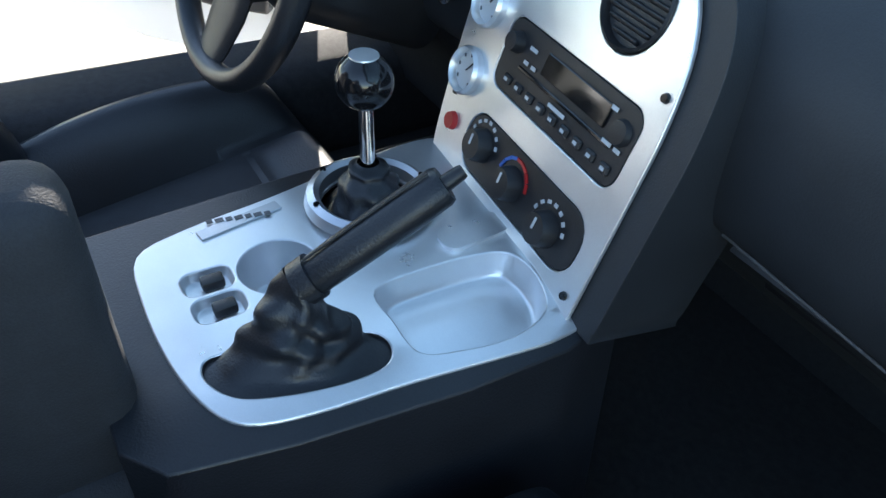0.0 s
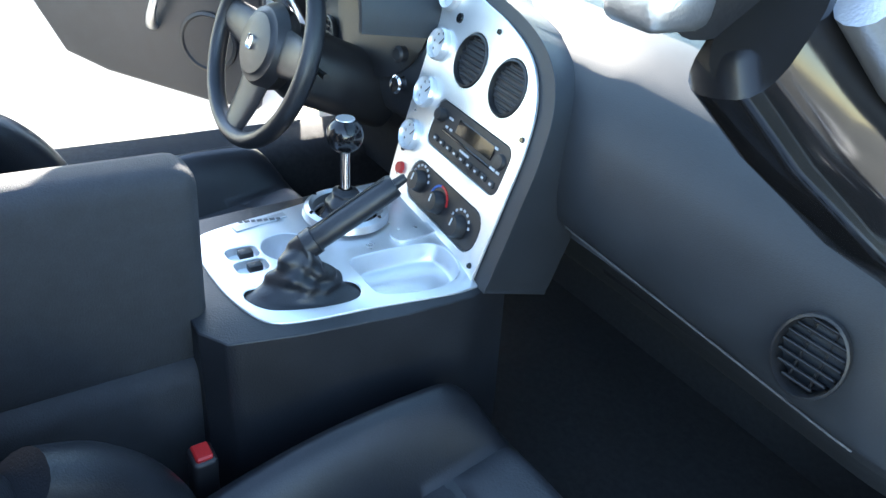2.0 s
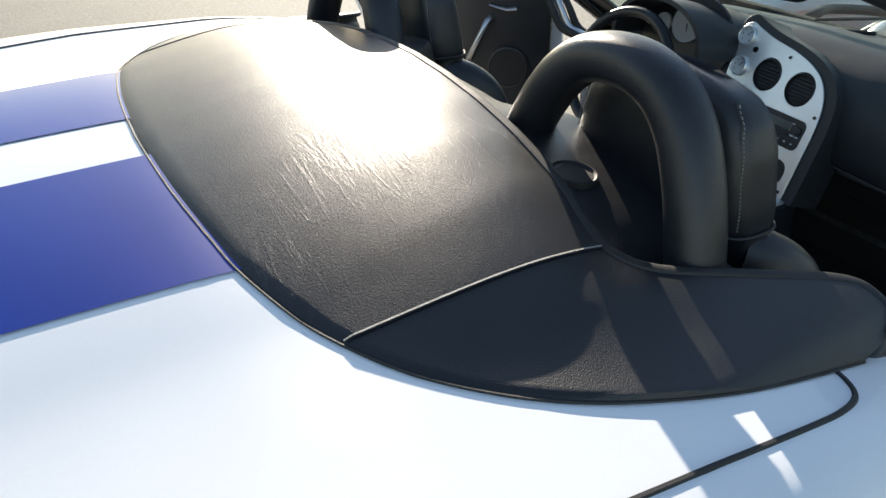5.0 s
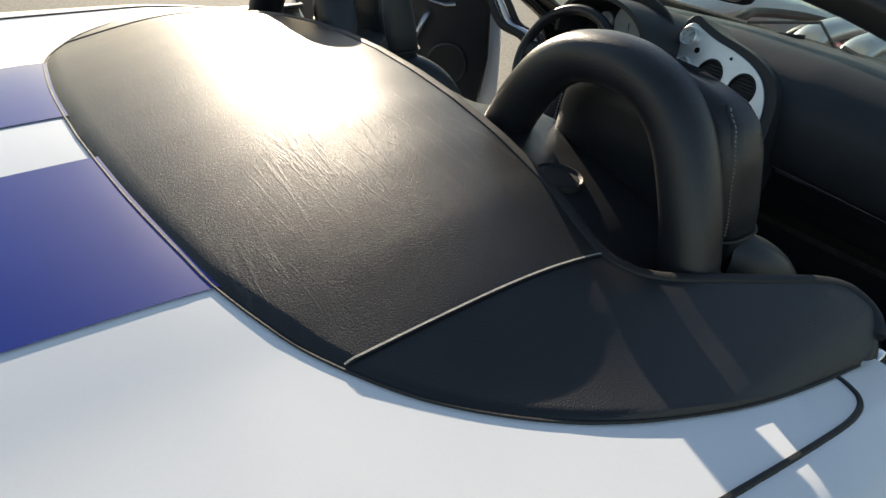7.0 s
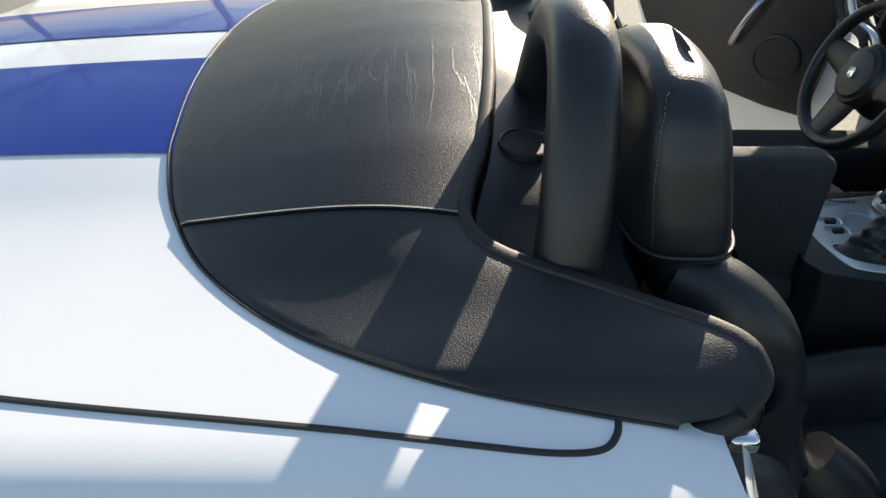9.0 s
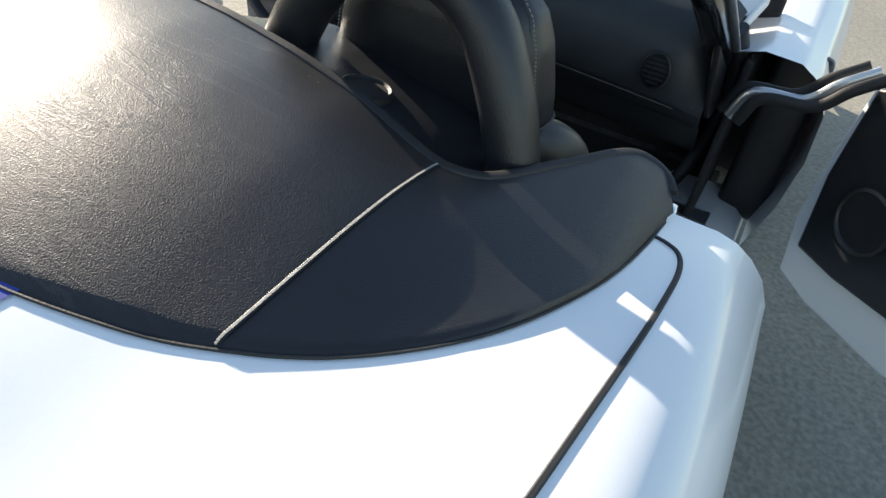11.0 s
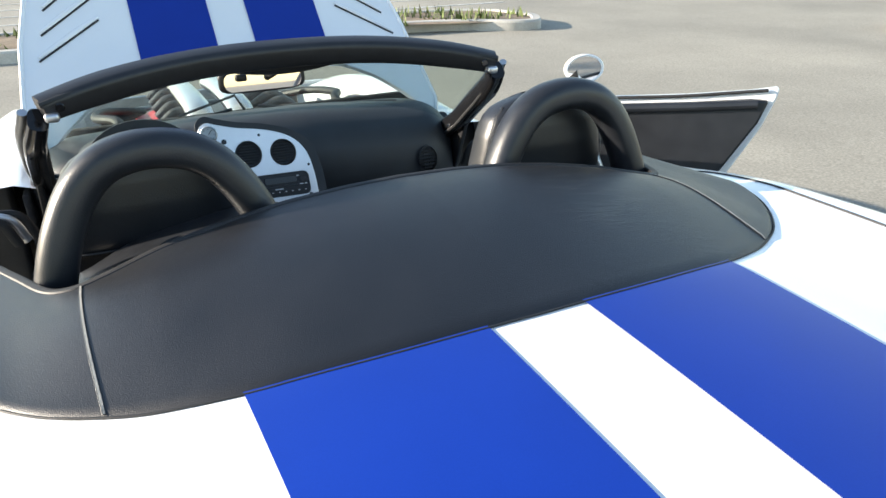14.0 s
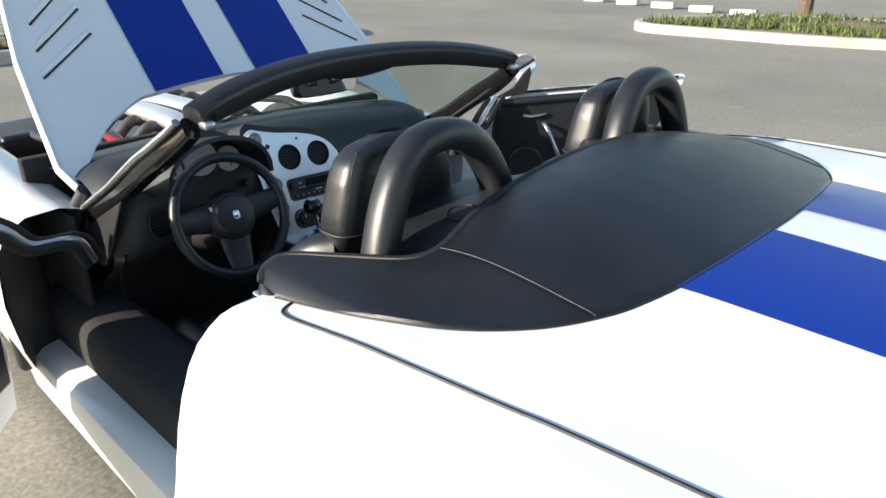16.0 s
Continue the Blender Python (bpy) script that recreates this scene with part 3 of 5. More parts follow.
# ---- seats ----
def build_seat(cx):
    root = thing("bucket_seat", (cx, 0.45, 0.2), "black leather bucket seat with stitched seams", "seat", "car seats")

    LEAN = [(0.30, 0.285), (0.45, 0.235), (0.60, 0.180), (0.75, 0.118), (0.86, 0.060), (0.93, 0.026), (1.00, 0.016), (1.10, 0.008)]
    HALF = [(0.30, 0.19), (0.60, 0.19), (0.80, 0.175), (0.89, 0.158), (0.925, 0.152), (0.93, 0.157), (0.96, 0.155), (1.03, 0.142), (1.065, 0.128), (1.085, 0.108), (1.096, 0.080)]
    DEEP = [(0.30, 0.075), (0.60, 0.065), (0.85, 0.056), (0.925, 0.053), (0.93, 0.060), (1.00, 0.057), (1.05, 0.051), (1.08, 0.038), (1.096, 0.016)]

    def back(u, v):
        # closed ring section from the base to the head
        z = lerp(0.30, 1.096, v)
        a = 2 * math.pi * u
        c, sn = math.cos(a), math.sin(a)
        w = table(z, HALF)
        x = w * math.copysign(abs(c) ** 0.45, c)
        y = table(z, LEAN) + table(z, DEEP) * math.copysign(abs(sn) ** 0.6, sn)
        return Vector((cx + x, y, z + (0.012 * (1 - (x / w) ** 2) if z > 1.06 else 0)))
    bm = grid(back, 56, 100, closed_u=True)
    bmesh.ops.holes_fill(bm, edges=[e for e in bm.edges if e.is_boundary], sides=0)
    back_ob = part("backrest", bm, M_LEATHER, root, "padded leather backrest with integral headrest", sharp=60)
    for sx in (-1, 1):
        # double row of stitches up the edge of the headrest, over its top
        edge = [Vector((cx + sx * (table(z, HALF) * 0.93), table(z, LEAN) - table(z, DEEP) * 0.62, z + 0.002)) for z in [0.935 + 0.15 * k / 30 for k in range(31)]]
        part("piping", sweep(edge, 0.0016, n=6), M_RUBBER, back_ob, "sewn seam")
        bm = bmesh.new()
        for off in (-0.006, 0.006):
            for i in range(0, 30):
                c, d = (edge[i] + edge[i + 1]) / 2 + Vector((sx * off, -0.0015 + off * 0.5 * 0, 0.0012)), (edge[i + 1] - edge[i]) * 0.32
                e = Vector((0.0011, 0, 0))
                bm.faces.new([bm.verts.new(c - d - e), bm.verts.new(c + d - e), bm.verts.new(c + d + e), bm.verts.new(c - d + e)])
        part("stitching", bm, M_THREAD, back_ob, "pale double stitches", smooth=False)["kind"] = "stuff"
        # shoulder bolster: flat-topped pad below the headrest, rolling over its front end
        roll = spline([(cx + sx * 0.118, 0.028, 0.880), (cx + sx * 0.142, 0.072, 0.864), (cx + sx * 0.156, 0.108, 0.834), (cx + sx * 0.158, 0.132, 0.786), (cx + sx * 0.152, 0.150, 0.725), (cx + sx * 0.148, 0.182, 0.650), (cx + sx * 0.146, 0.225, 0.57)], 6)
        part("shoulder_bolster", sweep(roll, 0.050, 0.046, side=(0, 0.7, 0.7), n=24, square=0.8, taper=lambda t: 0.80 + 0.24 * math.sin(math.pi * min(1.0, 0.15 + 0.95 * t)) ** 0.7), M_LEATHER, root, "rounded leather shoulder bolster", sharp=70)
        # lumbar bolster above the cushion
        hip = spline([(cx + sx * 0.150, 0.240, 0.61), (cx + sx * 0.165, 0.285, 0.565), (cx + sx * 0.172, 0.325, 0.50), (cx + sx * 0.170, 0.345, 0.43), (cx + sx * 0.165, 0.35, 0.36)], 6)
        part("lumbar_bolster", sweep(hip, 0.045, 0.058, side=(0, 1, 0.4), n=22, square=0.85, taper=lambda t: 0.55 + 0.45 * math.sin(math.pi * min(1.0, 0.08 + 0.62 * t)) ** 0.6), M_LEATHER, root, "rounded leather lumbar bolster", sharp=70)
    part("back_panel", grid(lambda u, v: (lambda z: Vector((cx + lerp(-0.115, 0.115, u), table(z, LEAN) + table(z, DEEP) + 0.002 + 0.010 * math.sin(math.pi * u) ** 0.5 * math.sin(math.pi * v) ** 0.4, z)))(lerp(0.40, 0.91, v)), 16, 24), M_SUEDE, root, "dark suede back panel")
    part("shoulder_seam", sweep([Vector((cx + 0.158 * math.copysign(abs(math.cos(a)) ** 0.45, math.cos(a)), 0.027 + 0.061 * math.copysign(abs(math.sin(a)) ** 0.6, math.sin(a)), 0.928)) for a in [2 * math.pi * k / 56 for k in range(56)]], 0.0025, n=6, closed=True), M_RUBBER, back_ob, "dark crease under the headrest")

    def cushion(u, v):
        # top sheet, rear to front
        y = lerp(0.30, 0.82, v)
        x = lerp(-0.205, 0.205, u)
        e = abs(2 * u - 1)
        bol = max(0, (e - 0.56) / 0.44)
        crest = 0.112 * (0.62 + 0.38 * math.sin(math.pi * min(1.0, v * 1.05) ** 0.9)) * (1 - max(0, (v - 0.78) / 0.22) ** 2.4)
        z = lerp(0.345, 0.43, v ** 1.2) + crest * math.sin(math.pi * min(1, bol) * 0.70) - 0.07 * max(0, (bol - 0.72) / 0.28) ** 2
        z -= 0.05 * max(0, (v - 0.9) / 0.1) ** 2
        return Vector((cx + x * (1 + 0.08 * bol), y - 0.05 * bol * max(0, (v - 0.7) / 0.3) ** 2, z))
    part("seat_cushion", grid(cushion, 40, 36, thick=0.05), M_LEATHER, root, "raised leather side bolsters", sharp=60)
    for y0, y1, mat, nm in ((0.33, 0.685, M_SUEDE, "centre_panel"), (0.695, 0.80, M_SEAT, "thigh_panel")):
        def pan(u, v, y0=y0, y1=y1):
            vv = (lerp(y0, y1, v) - 0.30) / 0.52
            q = cushion(0.5 + (u - 0.5) * 0.56, vv)
            puff = 0.016 * (1 - abs(2 * u - 1) ** 4) * (1 - abs(2 * v - 1) ** 6)
            return q + Vector((0, 0, puff))
        part(nm, grid(pan, 20, 20), mat, root, "smooth padded panel")
    part("seat_base", rbox((0.38, 0.46, 0.16), (cx, 0.52, 0.255), 0.02), M_PLASTIC, root, "black plastic seat base")
    bk = part("belt_buckle", rbox((0.035, 0.03, 0.09), (cx - math.copysign(0.250, cx), 0.42, 0.42), 0.006), M_PLASTIC, root)
    part("release_button", rbox((0.026, 0.02, 0.008), (cx - math.copysign(0.250, cx), 0.42, 0.466), 0.002, 1), M_RED, bk, "red belt release button")
    return root


build_seat(0.395)
build_seat(-0.40).location.y += 0.03

# ---- tunnel and centre console ----
console = thing("centre_console", (-0.03, 0.66, 0.2), "black console with a satin silver top plate", "console")
part("tunnel_block", merge(rbox((0.075, 0.29, 0.27), (0.012, 0.325, 0.645), 0.025, 4), rbox((0.20, 0.42, 0.34), (-0.03, 0.27, 0.36), 0.03, 3)), M_SUEDE, console, "black trimmed box between the seats")


def top(a, b, d=0.0):
    """A point on the console top: across, along, and up from the plate."""
    return Vector((a, b, 0.590 - 0.012 * max(0.0, (a - 0.05) / 0.08) ** 1.5 + d))


def side_wall(u, v):
    # ring round the console body
    loop = CONSOLE_RING
    k = u * len(loop)
    a, b = loop[int(k) % len(loop)], loop[(int(k) + 1) % len(loop)]
    x, y = lerp(a[0], b[0], k % 1), lerp(a[1], b[1], k % 1)
    z = lerp(top(x, y).z - 0.006, 0.19, v)
    return Vector((x + (0.05 * v if x > 0 else -0.05 * v), y, z))


CONSOLE_RING = [(-0.168, 0.445), (0.075, 0.445), (0.105, 0.47), (0.122, 0.56), (0.138, 0.70), (0.142, 0.80), (0.13, 0.87), (-0.19, 0.90), (-0.19, 0.80), (-0.18, 0.60)]
bm = grid(side_wall, 60, 8, closed_u=True)
part("console_body", bm, M_LEATHER, console, "black leather-grain console body", sharp=40)


OUT = smooth2([(-0.118, 0.503), (-0.06, 0.494), (0.01, 0.496), (0.062, 0.507), (0.093, 0.53), (0.106, 0.58), (0.114, 0.66), (0.126, 0.75), (0.130, 0.80), (0.120, 0.835), (0.06, 0.85), (-0.05, 0.862), (-0.14, 0.868), (-0.178, 0.855), (-0.182, 0.80), (-0.168, 0.72), (-0.152, 0.64), (-0.138, 0.55)], 4)
SHIFT, CUP = (-0.098, 0.728), (-0.052, 0.612)
TRAY = [(0.016, 0.676), (0.055, 0.673), (0.092, 0.678), (0.105, 0.712), (0.112, 0.757), (0.104, 0.798), (0.084, 0.814), (0.055, 0.819), (0.028, 0.812), (0.016, 0.782), (0.011, 0.725)]
TRAY = smooth2(TRAY, 5)
BOOT = smooth2([(0.026, 0.522), (0.046, 0.517), (0.072, 0.536), (0.089, 0.590), (0.093, 0.640), (0.080, 0.658), (0.058, 0.650), (0.040, 0.60), (0.028, 0.55)], 5)
SW = [rrect(-0.076, 0.528, -0.046, 0.572, 0.010, 4), rrect(-0.041, 0.528, -0.011, 0.572, 0.010, 4)]
top_plate = part("top_plate", plate(OUT, [circle(*SHIFT, 0.052), circle(*CUP, 0.036), TRAY, BOOT] + SW, 0.006, lambda a, b, d: top(a, b, d)), M_SILVER, console, "satin silver top plate", bevel=0.0015)


part("console_rim", plate([(lerp(a[0], b[0], k / 6), lerp(a[1], b[1], k / 6)) for a, b in zip(CONSOLE_RING, CONSOLE_RING[1:] + CONSOLE_RING[:1]) for k in range(6)], [[(-0.025 + (a + 0.025) * 0.985, 0.68 + (b - 0.68) * 0.985) for a, b in OUT]], 0.01, lambda a, b, d: top(a, b, d - 0.003)), M_LEATHER, console, "black leather-grain rim", bevel=0.002)


def well(loop, depth, floor_scale, name, mat, label):
    """A dished recess under a hole of the plate."""
    n = len(loop)
    cx, cy = sum(p[0] for p in loop) / n, sum(p[1] for p in loop) / n

    def fn(u, v):
        k = u * n
        a, b = loop[int(k) % n], loop[(int(k) + 1) % n]
        x, y = lerp(a[0], b[0], k % 1), lerp(a[1], b[1], k % 1)
        w = min(1.0, v / 0.5)
        s = lerp(1.0, floor_scale, w ** 1.5) if v <= 0.5 else lerp(floor_scale, 0.0, (v - 0.5) / 0.5)
        return top(cx + (x - cx) * s, cy + (y - cy) * s, -0.001 - depth * math.sin(w * math.pi / 2))
    part(name, grid(fn, n, 16, closed_u=True), mat, console, label, sharp=60)


well(TRAY, 0.028, 0.86, "tray", M_SILVER, "dished silver tray")
well(circle(*CUP, 0.036), 0.05, 0.9, "cup_holder", M_SILVER, "round silver cup holder")
for lp in SW:
    well(lp, 0.010, 0.85, "switch_recess", M_SILVER, "recessed silver switch well")
for lp in SW:
    cx, cy = sum(p[0] for p in lp) / len(lp), sum(p[1] for p in lp) / len(lp)
    part("rocker_switch", rbox((0.013, 0.020, 0.010), top(cx, cy + 0.004, -0.003), 0.002, 2), M_PLASTIC, console, "small black rocker switch")
well(BOOT, 0.012, 0.9, "boot_recess", M_PLASTIC, "")
lid = part("ashtray_lid", plate(rrect(-0.030, 0.760, 0.004, 0.836, 0.014), [], 0.004, lambda a, b, d: top(a - 0.15 * (b - 0.79) * 0.3, b, d + 0.004)), M_SILVER, console, "flush silver ashtray lid")
bd = part("badge", rbox((0.014, 0.085, 0.002), top(-0.128, 0.602, 0.0012), 0.0006, 1, Matrix.Rotation(radians(10), 3, 'Z')), M_ALU, console, "small oblong metal badge")
for k in range(7):
    part("badge_bar", rbox((0.006, 0.006 + 0.002 * (k % 2), 0.001), top(-0.131 + 0.0035 * 0 - (k - 3) * 0.0018 * -1, 0.575 + 0.009 * k, 0.0026), 0.0003, 1), M_ENGINE, bd)

# gear lever
gear = thing("gear_lever", top(*SHIFT), "chrome gear lever with a black ball knob", "gear lever")
ring = part("trim_ring", lathe([(0.050, 0.0), (0.0515, 0.012), (0.057, 0.016), (0.064, 0.012), (0.067, 0.001)], 44, top(*SHIFT, 0.004)), M_ALU, gear, "polished metal ring")
for a in (30, 150, 270, 210, 330, 90):
    part("screw", lathe([(0, 0.002), (0.003, 0.002), (0.0035, 0)], 8, top(SHIFT[0] + 0.0585 * math.cos(radians(a)), SHIFT[1] + 0.0585 * math.sin(radians(a)), 0.0185)), M_GLOSS, ring)
KNOB = Vector((-0.128, 0.736, 0.712))
foot = top(*SHIFT, -0.012)


def gaiter(u, v):
    a = 2 * math.pi * u
    r = lerp(0.050, 0.013, v ** 0.6) + 0.003 * math.sin(7 * a + 9 * v) * (1 - v) + 0.0025 * math.sin(18 * v)
    c = foot.lerp(Vector((-0.112, 0.732, 0.632)), v)
    return c + Vector((r * math.cos(a), r * math.sin(a), 0.012 * math.sin(math.pi * v)))


part("gaiter", grid(gaiter, 40, 18, closed_u=True), M_LEATHER, gear, "folded black leather gaiter", sharp=80)
axis = (KNOB - Vector((-0.112, 0.732, 0.632))).normalized()
part("lever_shaft", sweep([Vector((-0.112, 0.732, 0.628)), KNOB], 0.0075, n=16), M_CHROME, gear, "polished chrome shaft")
kb = part("ball_knob", lathe([(0.0, -0.029)] + [(0.0285 * math.sin(math.pi * k / 20), -0.0285 * math.cos(math.pi * k / 20)) for k in range(1, 17)] + [(0.0145, 0.0255), (0.0, 0.0255)], 32, KNOB, (0, -0.03, 1)), M_GLOSS, gear, "black ball knob")
part("shift_disc", lathe([(0.0148, 0.0245), (0.014, 0.0268), (0.0, 0.0272)], 26, KNOB, (0, -0.03, 1)), M_SILVER, kb, "silver disc on top of the knob")

# handbrake
brake = thing("handbrake", top(0.055, 0.59), "raised black leather handbrake lever with a loose gaiter", "handbrake")
H0, H1 = Vector((0.032, 0.612, 0.648)), Vector((0.056, 0.712, 0.722))
hd = (H1 - H0).normalized()
part("grip", sweep([H0 - hd * 0.005, H0 + hd * 0.004, H0 + hd * 0.04, H1 - hd * 0.03, H1 - hd * 0.004, H1], 0.0175, 0.0155, n=22, taper=lambda t: 0.93 + 0.12 * math.sin(math.pi * t) if 0.05 < t < 0.95 else 0.9), M_LEATHER, brake, "leather wrapped grip")
part("release_button", sweep([H1 - hd * 0.002, H1 + hd * 0.014, H1 + hd * 0.017], 0.007, n=14, taper=lambda t: 1 - 0.25 * t), M_PLASTIC, brake, "black release button")
part("grip_collar", sweep([H0 - hd * 0.012, H0 + hd * 0.003], 0.0205, 0.0185, n=22), M_LEATHER, brake, "stitched leather collar")
part("grip_seam", sweep([H0 + Vector((-0.004, -0.010, 0.0135)), H1 + Vector((-0.004, -0.014, 0.011))], 0.0012, n=6), M_RUBBER, brake)


def brake_boot(u, v):
    a = 2 * math.pi * u
    n = len(BOOT)
    k = (u * n) % n
    p, q = BOOT[int(k) % n], BOOT[(int(k) + 1) % n]
    b0 = top(lerp(p[0], q[0], k % 1), lerp(p[1], q[1], k % 1), -0.004)
    cx, cy = 0.055, 0.59
    ang = math.atan2(b0.y - cy, b0.x - cx)
    c1 = H0 - hd * 0.012
    e1 = c1 + Vector((0.0195 * math.cos(ang), 0.0165 * math.sin(ang) * 0.7, -0.0165 * math.sin(ang) * 0.9))
    wh, wv = v ** 0.5, v ** 1.25
    mid = Vector((lerp(b0.x, e1.x, wh), lerp(b0.y, e1.y, wh * 0.75 + 0.25 * v), lerp(b0.z, e1.z, wv)))
    belly = math.sin(math.pi * v)
    out = Vector((math.cos(ang), math.sin(ang), 0.35))
    wr = 0.0028 * math.sin(3 * ang + 9 * v) + 0.0016 * math.sin(7 * ang - 12 * v + 1.0) + 0.0022 * math.sin(21 * v + 1.5 * math.sin(2 * ang))
    return mid + out * (0.006 * belly + wr * belly)


part("gaiter", grid(brake_boot, 90, 30, closed_u=True), M_LEATHER, brake, "wrinkled black leather gaiter", sharp=80)

# ---- dashboard ----
dash = thing("dashboard", (0, 1.05, 0.4), "black soft-skinned dashboard with silver centre bezel", "dashboard")
PROFILE = [(1.36, 0.880), (1.22, 0.902), (1.10, 0.908), (1.02, 0.895), (0.965, 0.862), (0.932, 0.815), (0.920, 0.76), (0.921, 0.715), (0.928, 0.685), (0.936, 0.668), (0.945, 0.660), (0.958, 0.648), (1.00, 0.61), (1.07, 0.54), (1.16, 0.46), (1.34, 0.40)]
PROFILE = [(q.x, q.y) for q in spline([(a, b, 0) for a, b in PROFILE], 5)]


def dash_skin(u, v):
    pts = PROFILE
    k = v * (len(pts) - 1)
    i = min(len(pts) - 2, int(k))
    y, z = lerp(pts[i][0], pts[i + 1][0], k - i), lerp(pts[i][1], pts[i + 1][1], k - i)
    x = lerp(-0.66, 0.66, u)
    e = abs(x)
    end = max(0.0, (e - 0.56) / 0.10)
    y += 0.06 * end ** 2 - 0.06 * max(0, e - 0.1) * (1 if y < 1.0 else 0.2) * 0.25
    z -= 0.055 * max(0, e - 0.15) ** 1.0 * (1 if z > 0.6 else 0.5) * 0.9 + 0.03 * end ** 2
    return Vector((x, y, z))


part("dash_skin", grid(dash_skin, 60, 75), M_DASH, dash, "soft black dash skin", sharp=50)
part("dash_seam", sweep([dash_skin(0.5 + (0.15 + 0.44 * k / 20) / 1.32, 10.4 / 15) + Vector((0, -0.002, 0)) for k in range(21)], 0.0018, n=6), M_ENGINE, dash, "thin grey edge of the glovebox lid")
part("glovebox_pull", rbox((0.075, 0.012, 0.010), (0.27, 0.962, 0.640), 0.003), M_PLASTIC, dash, "black glovebox pull")


def round_vent(c, n_dir, r, parent, ry=None, bars=7, tilt=0.0):
    """A round louvred outlet with its ring, dark well and slats."""
    n_dir = Vector(n_dir).normalized()
    ry = ry or r
    up = (Vector((0, 0, 1)) - n_dir * n_dir.z).normalized()
    sd = n_dir.cross(up)
    c = Vector(c)

    def ringp(u, v):
        a = 2 * math.pi * u
        rr = [(1.12, -0.002), (1.10, 0.003), (1.03, 0.004), (0.99, 0.0), (0.96, -0.02), (0.0, -0.022)][int(round(v * 5))]
        return c + sd * (r * rr[0] * math.cos(a)) + up * (ry * rr[0] * math.sin(a)) + n_dir * rr[1]
    vent = part("air_vent", grid(ringp, 36, 5, closed_u=True), M_PLASTIC, parent, "round black air vent")
    for k in range(bars):
        h = (k + 0.5) / bars * 2 - 1
        w = math.sqrt(max(0, 1 - h * h)) * r * 0.95
        rot = Matrix((sd, up, n_dir)).transposed() @ Matrix.Rotation(radians(-25), 3, 'X')
        part("slat", rbox((2 * w, 0.0035, 0.014), c + up * (h * ry * 0.93) - n_dir * 0.007, 0.0012, 1, rot), M_PLASTIC, vent)
    for k in (-0.33, 0.33):
        rot = Matrix((sd, up, n_dir)).transposed()
        part("divider", rbox((0.003, 1.75 * ry * math.sqrt(1 - k * k), 0.008), c + sd * (k * r) - n_dir * 0.012, 0.001, 1, rot), M_PLASTIC, vent)
    return vent


round_vent((0.527, 0.902, 0.726), (0.02, -1, 0.12), 0.033, dash, 0.042)
round_vent((-0.535, 0.902, 0.732), (-0.02, -1, 0.12), 0.034, dash, 0.040)

# centre stack with its silver bezel
BN = Vector((-0.10, -1.0, 0.32)).normalized()


def face(a, b, d=0.0):
    """A point on the bezel: across, height, and out towards the seats."""
    return Vector((a, 0.82 + 0.32 * (b - 0.55) - 0.10 * a, b)) + BN * d


BZ = smooth2([(-0.170, 0.585), (-0.184, 0.65), (-0.192, 0.72), (-0.200, 0.81), (-0.212, 0.885), (-0.208, 0.915), (-0.185, 0.930), (-0.155, 0.922), (-0.10, 0.908), (-0.03, 0.897), (0.03, 0.880), (0.072, 0.855), (0.100, 0.815), (0.112, 0.76), (0.115, 0.70), (0.117, 0.62), (0.117, 0.575), (0.105, 0.565), (-0.02, 0.572), (-0.15, 0.578)], 4)
RADIO, HVAC = rrect(-0.114, 0.690, 0.093, 0.760, 0.016), rrect(-0.119, 0.600, 0.094, 0.662, 0.026)
GAUGES = [(-0.182, 0.896), (-0.166, 0.824), (-0.155, 0.752), (-0.153, 0.682)]
bezel = part("silver_bezel", plate(BZ, [circle(-0.077, 0.827, 0.0395), circle(0.028, 0.822, 0.0395), RADIO, HVAC] + [circle(a, b, 0.0225) for a, b in GAUGES], 0.005, lambda a, b, d: face(a, b, d + 0.004)), M_SILVER, dash, "satin silver instrument bezel", bevel=0.0012)
surround = [(a + table(a, [(-0.22, -0.006), (-0.06, 0.004), (0.03, 0.016), (0.09, 0.026), (0.12, 0.029)]), b + table(b, [(0.56, 0.012), (0.62, 0.004), (0.78, 0.006), (0.93, 0.020)])) for a, b in BZ]
part("stack_shroud", plate(surround, [], 0.13, lambda a, b, d: face(a + (0.10 * d if a > 0 else 0), b, d - 0.002)), M_DASH, dash, "black shroud behind the bezel", bevel=0.014)
round_vent(face(-0.077, 0.827, 0.003), BN, 0.036, dash, bars=8)
round_vent(face(0.028, 0.822, 0.003), BN, 0.036, dash, bars=8)
for a, b in ((-0.036, 0.880), (0.099, 0.777), (0.103, 0.594), (-0.178, 0.765), (-0.163, 0.655)):
    part("bezel_screw", lathe([(0, 0.003), (0.0035, 0.003), (0.0045, 0.0)], 12, face(a, b, 0.004), BN), M_GLOSS, bezel)
part("sensor_button", lathe([(0, 0.003), (0.007, 0.003), (0.008, 0.0)], 18, face(-0.142, 0.871, 0.004), BN), M_GLOSS, bezel, "small black round button")
part("hazard_button", lathe([(0, 0.006), (0.009, 0.006), (0.0105, 0.0)], 20, face(-0.150, 0.627, 0.004), BN), M_RED, bezel, "red hazard button")
